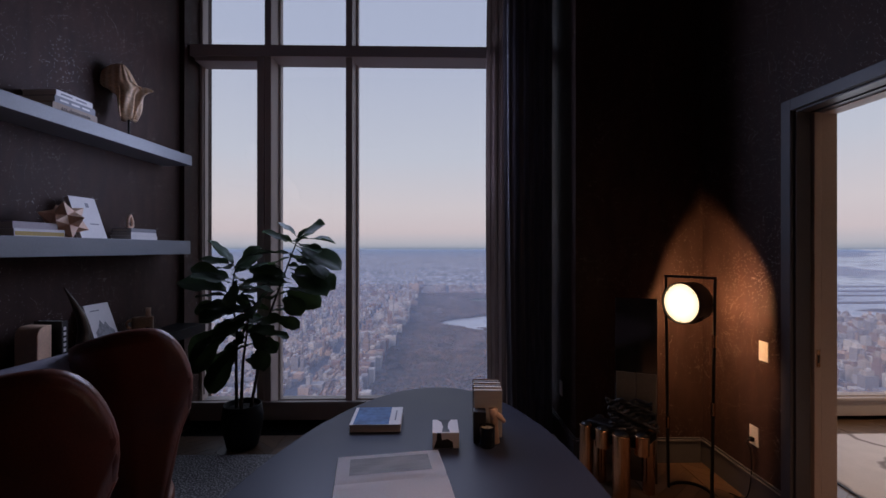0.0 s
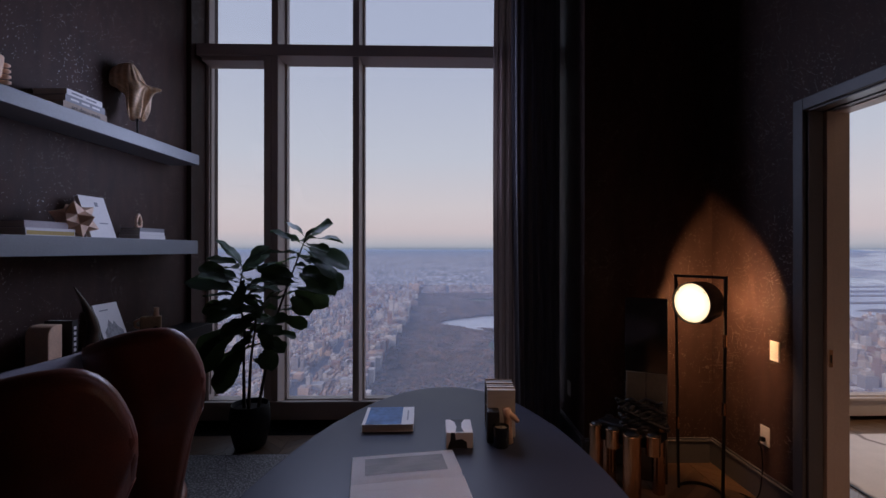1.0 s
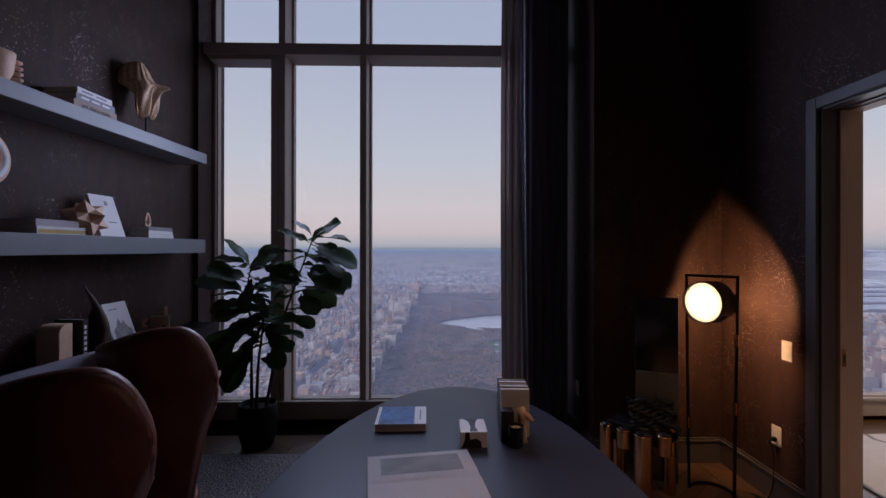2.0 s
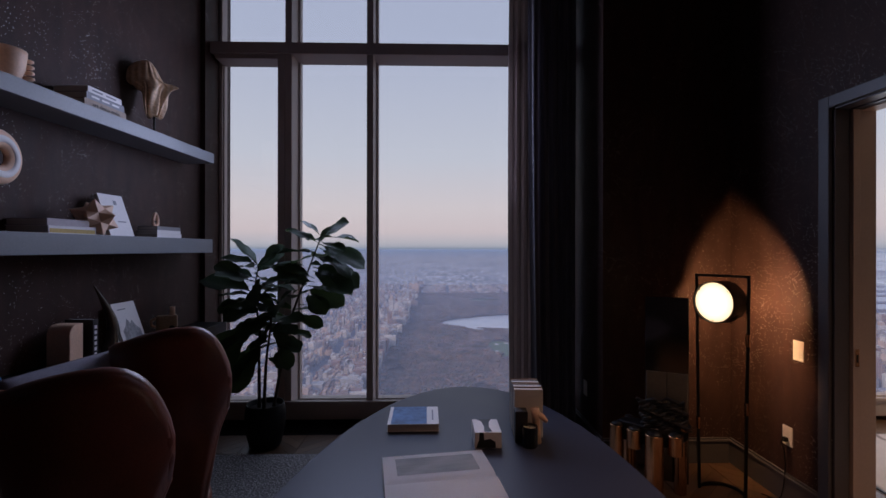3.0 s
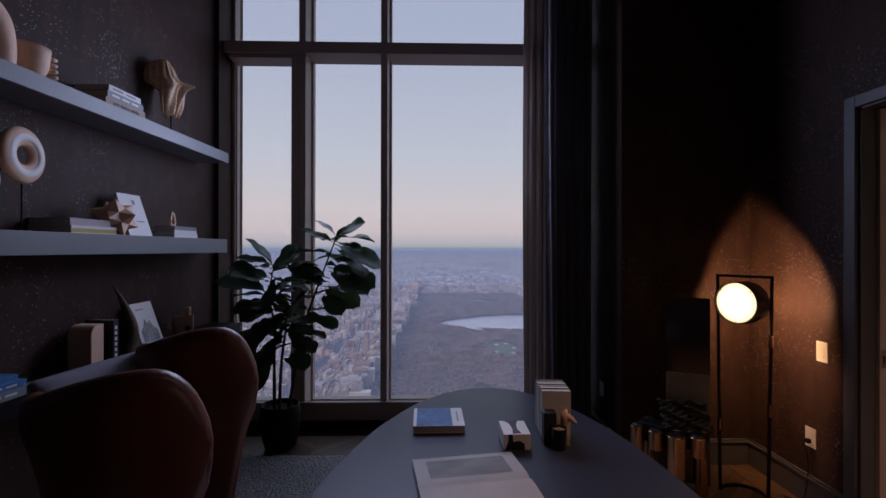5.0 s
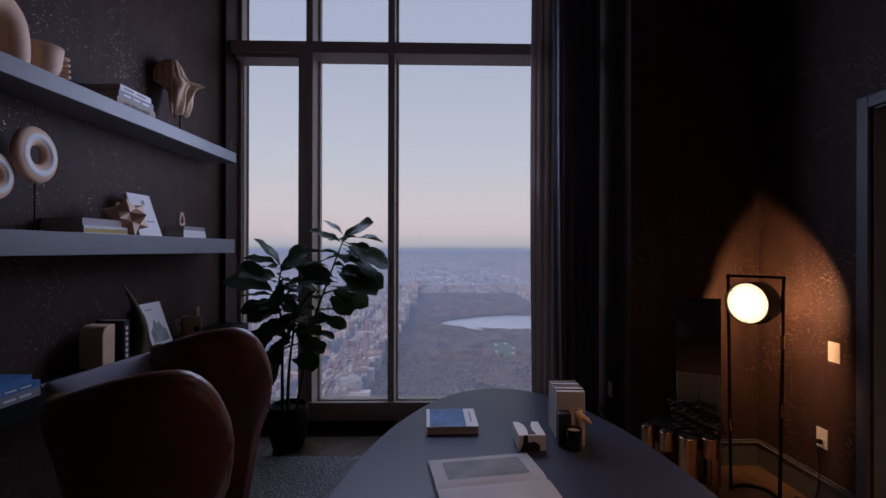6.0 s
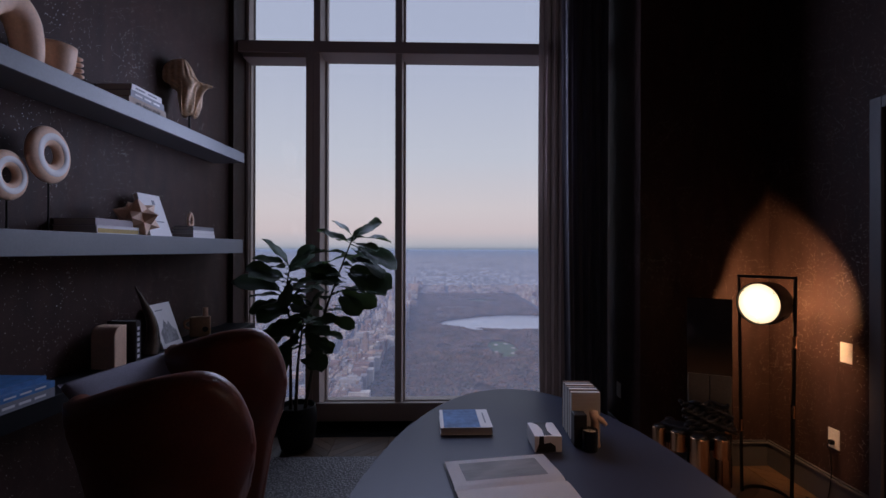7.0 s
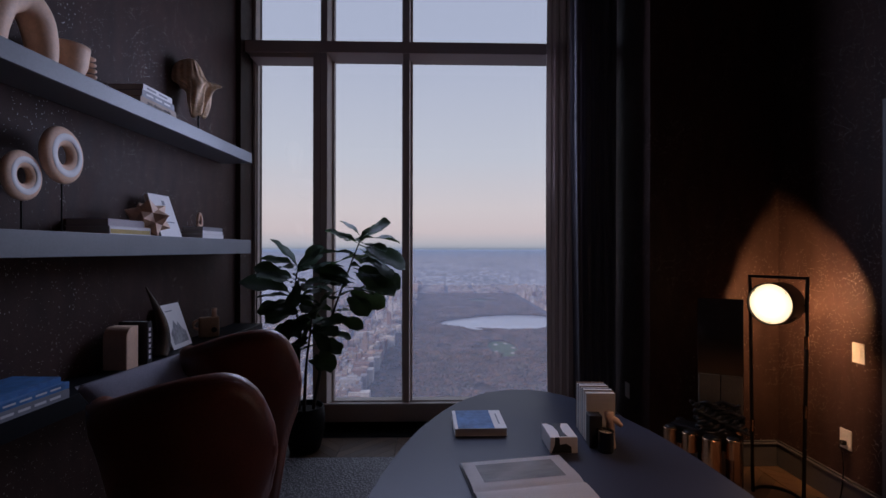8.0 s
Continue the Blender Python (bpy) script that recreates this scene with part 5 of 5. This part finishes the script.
structure("lawn", prism(blob_outline(330, 3450, 120, 90, 5.1), GROUND, GROUND + 1.0), LAWN, "far green meadow in the park", "lawn", CITY)
for xc, yc in ((222, 1730), (285, 1705), (236, 1860), (280, 1880), (300, 1800)):
    structure("sand_patch", prism(blob_outline(xc, yc, 9, 16, xc), GROUND + 1.0, GROUND + 1.3), SAND, "pale sand infield on the lawn", "lawn", CITY)
structure("west_river", box(-2500, 1300, GROUND, -1210, 4850, GROUND + 1), WATER, "wide grey river west of the blocks", "water", CITY)
structure("east_river", box(2380, -500, GROUND, 6600, 4850, GROUND + 1), WATER, "wide pale river east of the towers", "water")
for k, (xc, yc, a, b) in enumerate(((2950, 2820, 150, 60), (3450, 3250, 620, 70), (3700, 3750, 260, 55), (4500, 4150, 900, 90), (4150, 4650, 700, 60), (3050, 3550, 240, 90))):
    structure("island", prism(blob_outline(xc, yc, a, b, k * 3.7, 60, 0.5), GROUND, GROUND + 5), PARKSOIL, "low wooded shore in the river", "island")

# treetops
ico = bmesh.new()
bmesh.ops.create_icosphere(ico, subdivisions=1, radius=1)
ico_v = np.array([v.co[:] for v in ico.verts])
ico_f = np.array([[v.index for v in f.verts] for f in ico.faces])
ico.free()
rs = np.random.RandomState(5)
N = 52000
ty = 1100 + (3950 - 1100) * rs.rand(N) ** 1.1
tx = CPW + 14 + (640 - CPW - 14) * rs.rand(N)


def free(x, y):
    a = ((x - 335) / 352) ** 2 + ((y - 2467 + 90 * (1 - (x + 20) / 710)) / (300 * (0.35 + 0.65 * np.clip((x + 20) / 710, 0, 1) ** 0.5))) ** 2 > 1
    b = ((x - 253) / 60) ** 2 + ((y - 1790) / 136) ** 2 > 1
    c = ((x - 330) / 120) ** 2 + ((y - 3450) / 90) ** 2 > 1
    return a & b & c


keep = free(tx, ty) & (np.sin(tx * 0.021 + 2 * np.sin(ty * 0.006)) + np.sin(ty * 0.013 + tx * 0.009) > -1.75)
tx, ty = tx[keep], ty[keep]
sc = 3.2 + 4.6 * rs.rand(len(tx)) ** 2
V = ico_v[None] * (1 + 0.35 * (rs.rand(len(tx), len(ico_v), 1) - 0.5)) * sc[:, None, None] * np.array([1, 1, 0.6])
V = V + np.stack([tx, ty, GROUND + 6 + sc * 0.6], 1)[:, None, :]
F = ico_f[None] + len(ico_v) * np.arange(len(tx))[:, None, None]
stuff("park_trees", V.reshape(-1, 3).tolist(), F.reshape(-1, 3).tolist(), TREES, "bare and russet treetops filling the park", "trees")

# far distance: a glowing wall at the edge of sight, painted as the hazy plain up to the horizon
def distance_mat():
    m = bpy.data.materials.new("painted_hazy_distance")
    m.use_nodes = True
    n, l = m.node_tree.nodes, m.node_tree.links
    n.clear()
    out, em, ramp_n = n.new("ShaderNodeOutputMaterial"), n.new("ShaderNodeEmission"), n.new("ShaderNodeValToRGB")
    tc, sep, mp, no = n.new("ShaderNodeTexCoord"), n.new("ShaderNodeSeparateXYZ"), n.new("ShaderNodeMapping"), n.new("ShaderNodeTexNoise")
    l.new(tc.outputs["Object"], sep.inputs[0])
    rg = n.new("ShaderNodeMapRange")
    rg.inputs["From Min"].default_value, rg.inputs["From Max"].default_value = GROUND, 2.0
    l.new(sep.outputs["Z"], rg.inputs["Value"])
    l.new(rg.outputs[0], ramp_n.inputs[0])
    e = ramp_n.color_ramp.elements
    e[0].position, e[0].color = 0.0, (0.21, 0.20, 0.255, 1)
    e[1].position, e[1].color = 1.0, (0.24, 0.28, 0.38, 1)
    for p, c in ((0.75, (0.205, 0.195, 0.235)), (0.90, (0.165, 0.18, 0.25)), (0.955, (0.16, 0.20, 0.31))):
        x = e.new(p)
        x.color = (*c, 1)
    # blocks of the plain beyond, drawn smaller as they lie farther off
    def calc(op, p, q):
        k = n.new("ShaderNodeMath")
        k.operation = op
        for s, v in zip(k.inputs, (p, q)):
            if isinstance(v, (int, float)):
                s.default_value = v
            else:
                l.new(v, s)
        return k.outputs[0]
    # how far off the plain lies behind each height of the wall, and where across it
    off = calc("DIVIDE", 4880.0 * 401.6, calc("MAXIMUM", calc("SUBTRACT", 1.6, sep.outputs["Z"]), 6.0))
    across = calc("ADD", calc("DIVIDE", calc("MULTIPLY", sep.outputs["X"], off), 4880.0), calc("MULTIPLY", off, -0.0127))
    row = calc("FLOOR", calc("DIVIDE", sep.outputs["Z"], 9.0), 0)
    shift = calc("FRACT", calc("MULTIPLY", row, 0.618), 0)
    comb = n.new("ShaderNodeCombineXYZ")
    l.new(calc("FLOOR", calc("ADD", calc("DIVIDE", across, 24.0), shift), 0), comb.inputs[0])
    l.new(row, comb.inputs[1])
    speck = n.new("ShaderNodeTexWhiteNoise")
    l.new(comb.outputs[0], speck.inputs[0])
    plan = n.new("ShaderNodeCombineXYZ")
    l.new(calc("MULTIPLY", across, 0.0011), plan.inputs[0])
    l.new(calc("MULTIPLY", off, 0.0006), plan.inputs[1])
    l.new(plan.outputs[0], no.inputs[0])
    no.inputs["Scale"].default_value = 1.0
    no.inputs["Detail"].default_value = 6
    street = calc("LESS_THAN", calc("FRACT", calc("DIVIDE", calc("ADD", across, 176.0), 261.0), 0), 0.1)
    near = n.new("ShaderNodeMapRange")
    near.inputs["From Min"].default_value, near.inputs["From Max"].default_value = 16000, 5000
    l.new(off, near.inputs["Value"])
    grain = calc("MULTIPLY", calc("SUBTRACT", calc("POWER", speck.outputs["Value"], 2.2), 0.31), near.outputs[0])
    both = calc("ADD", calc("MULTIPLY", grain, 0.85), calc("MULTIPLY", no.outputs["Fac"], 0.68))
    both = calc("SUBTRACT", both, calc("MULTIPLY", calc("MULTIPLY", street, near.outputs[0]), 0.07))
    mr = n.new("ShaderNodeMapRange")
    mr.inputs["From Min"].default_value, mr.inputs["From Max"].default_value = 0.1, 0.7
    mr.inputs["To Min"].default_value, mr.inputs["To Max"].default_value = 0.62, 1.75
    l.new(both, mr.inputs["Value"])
    # long reaches of water and shore towards the east
    mp2, no2, st, east, mul, mixc = (n.new(k) for k in ("ShaderNodeMapping", "ShaderNodeTexNoise", "ShaderNodeValToRGB", "ShaderNodeMapRange", "ShaderNodeMath", "ShaderNodeMixRGB"))
    mp2.inputs["Scale"].default_value = (0.0009, 0.0009, 0.016)
    l.new(tc.outputs["Object"], mp2.inputs[0])
    l.new(mp2.outputs[0], no2.inputs[0])
    no2.inputs["Scale"].default_value, no2.inputs["Detail"].default_value = 1.0, 4
    st.color_ramp.elements[0].position, st.color_ramp.elements[1].position = 0.47, 0.52
    l.new(no2.outputs["Fac"], st.inputs[0])
    east.inputs["From Min"].default_value, east.inputs["From Max"].default_value = 2300, 2900
    l.new(sep.outputs["X"], east.inputs["Value"])
    mul.operation = "MULTIPLY"
    l.new(st.outputs[0], mul.inputs[0])
    l.new(east.outputs[0], mul.inputs[1])
    l.new(mul.outputs[0], mixc.inputs[0])
    l.new(ramp_n.outputs[0], mixc.inputs[1])
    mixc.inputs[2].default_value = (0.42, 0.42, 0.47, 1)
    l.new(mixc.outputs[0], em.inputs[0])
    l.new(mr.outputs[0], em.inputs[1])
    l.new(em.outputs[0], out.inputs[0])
    return m


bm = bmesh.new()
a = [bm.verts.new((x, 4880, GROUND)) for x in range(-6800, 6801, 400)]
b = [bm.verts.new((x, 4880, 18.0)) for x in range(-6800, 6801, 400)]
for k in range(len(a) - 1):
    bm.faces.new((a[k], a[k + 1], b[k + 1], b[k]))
tagged(part("backdrop", bm, distance_mat()), "glowing backdrop painted as a hazy blue plain to the horizon", "backdrop", kind="structure")


# evening haze over the city, painted as thin bluish see-through sheets, one behind another
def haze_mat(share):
    m = bpy.data.materials.new("painted_haze")
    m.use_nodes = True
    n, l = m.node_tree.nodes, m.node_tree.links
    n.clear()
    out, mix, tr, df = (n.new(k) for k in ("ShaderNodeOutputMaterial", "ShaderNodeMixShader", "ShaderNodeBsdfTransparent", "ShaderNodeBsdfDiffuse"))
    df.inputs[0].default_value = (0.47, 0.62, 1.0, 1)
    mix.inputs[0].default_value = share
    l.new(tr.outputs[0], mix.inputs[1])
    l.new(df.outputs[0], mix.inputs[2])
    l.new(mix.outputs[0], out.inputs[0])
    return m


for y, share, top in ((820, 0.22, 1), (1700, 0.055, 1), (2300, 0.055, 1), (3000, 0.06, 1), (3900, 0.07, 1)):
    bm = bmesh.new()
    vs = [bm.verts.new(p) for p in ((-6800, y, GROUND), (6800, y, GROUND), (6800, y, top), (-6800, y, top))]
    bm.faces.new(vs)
    structure("haze_layer", bm, haze_mat(share), "thin bluish sheet painted as evening haze over the city", "haze")
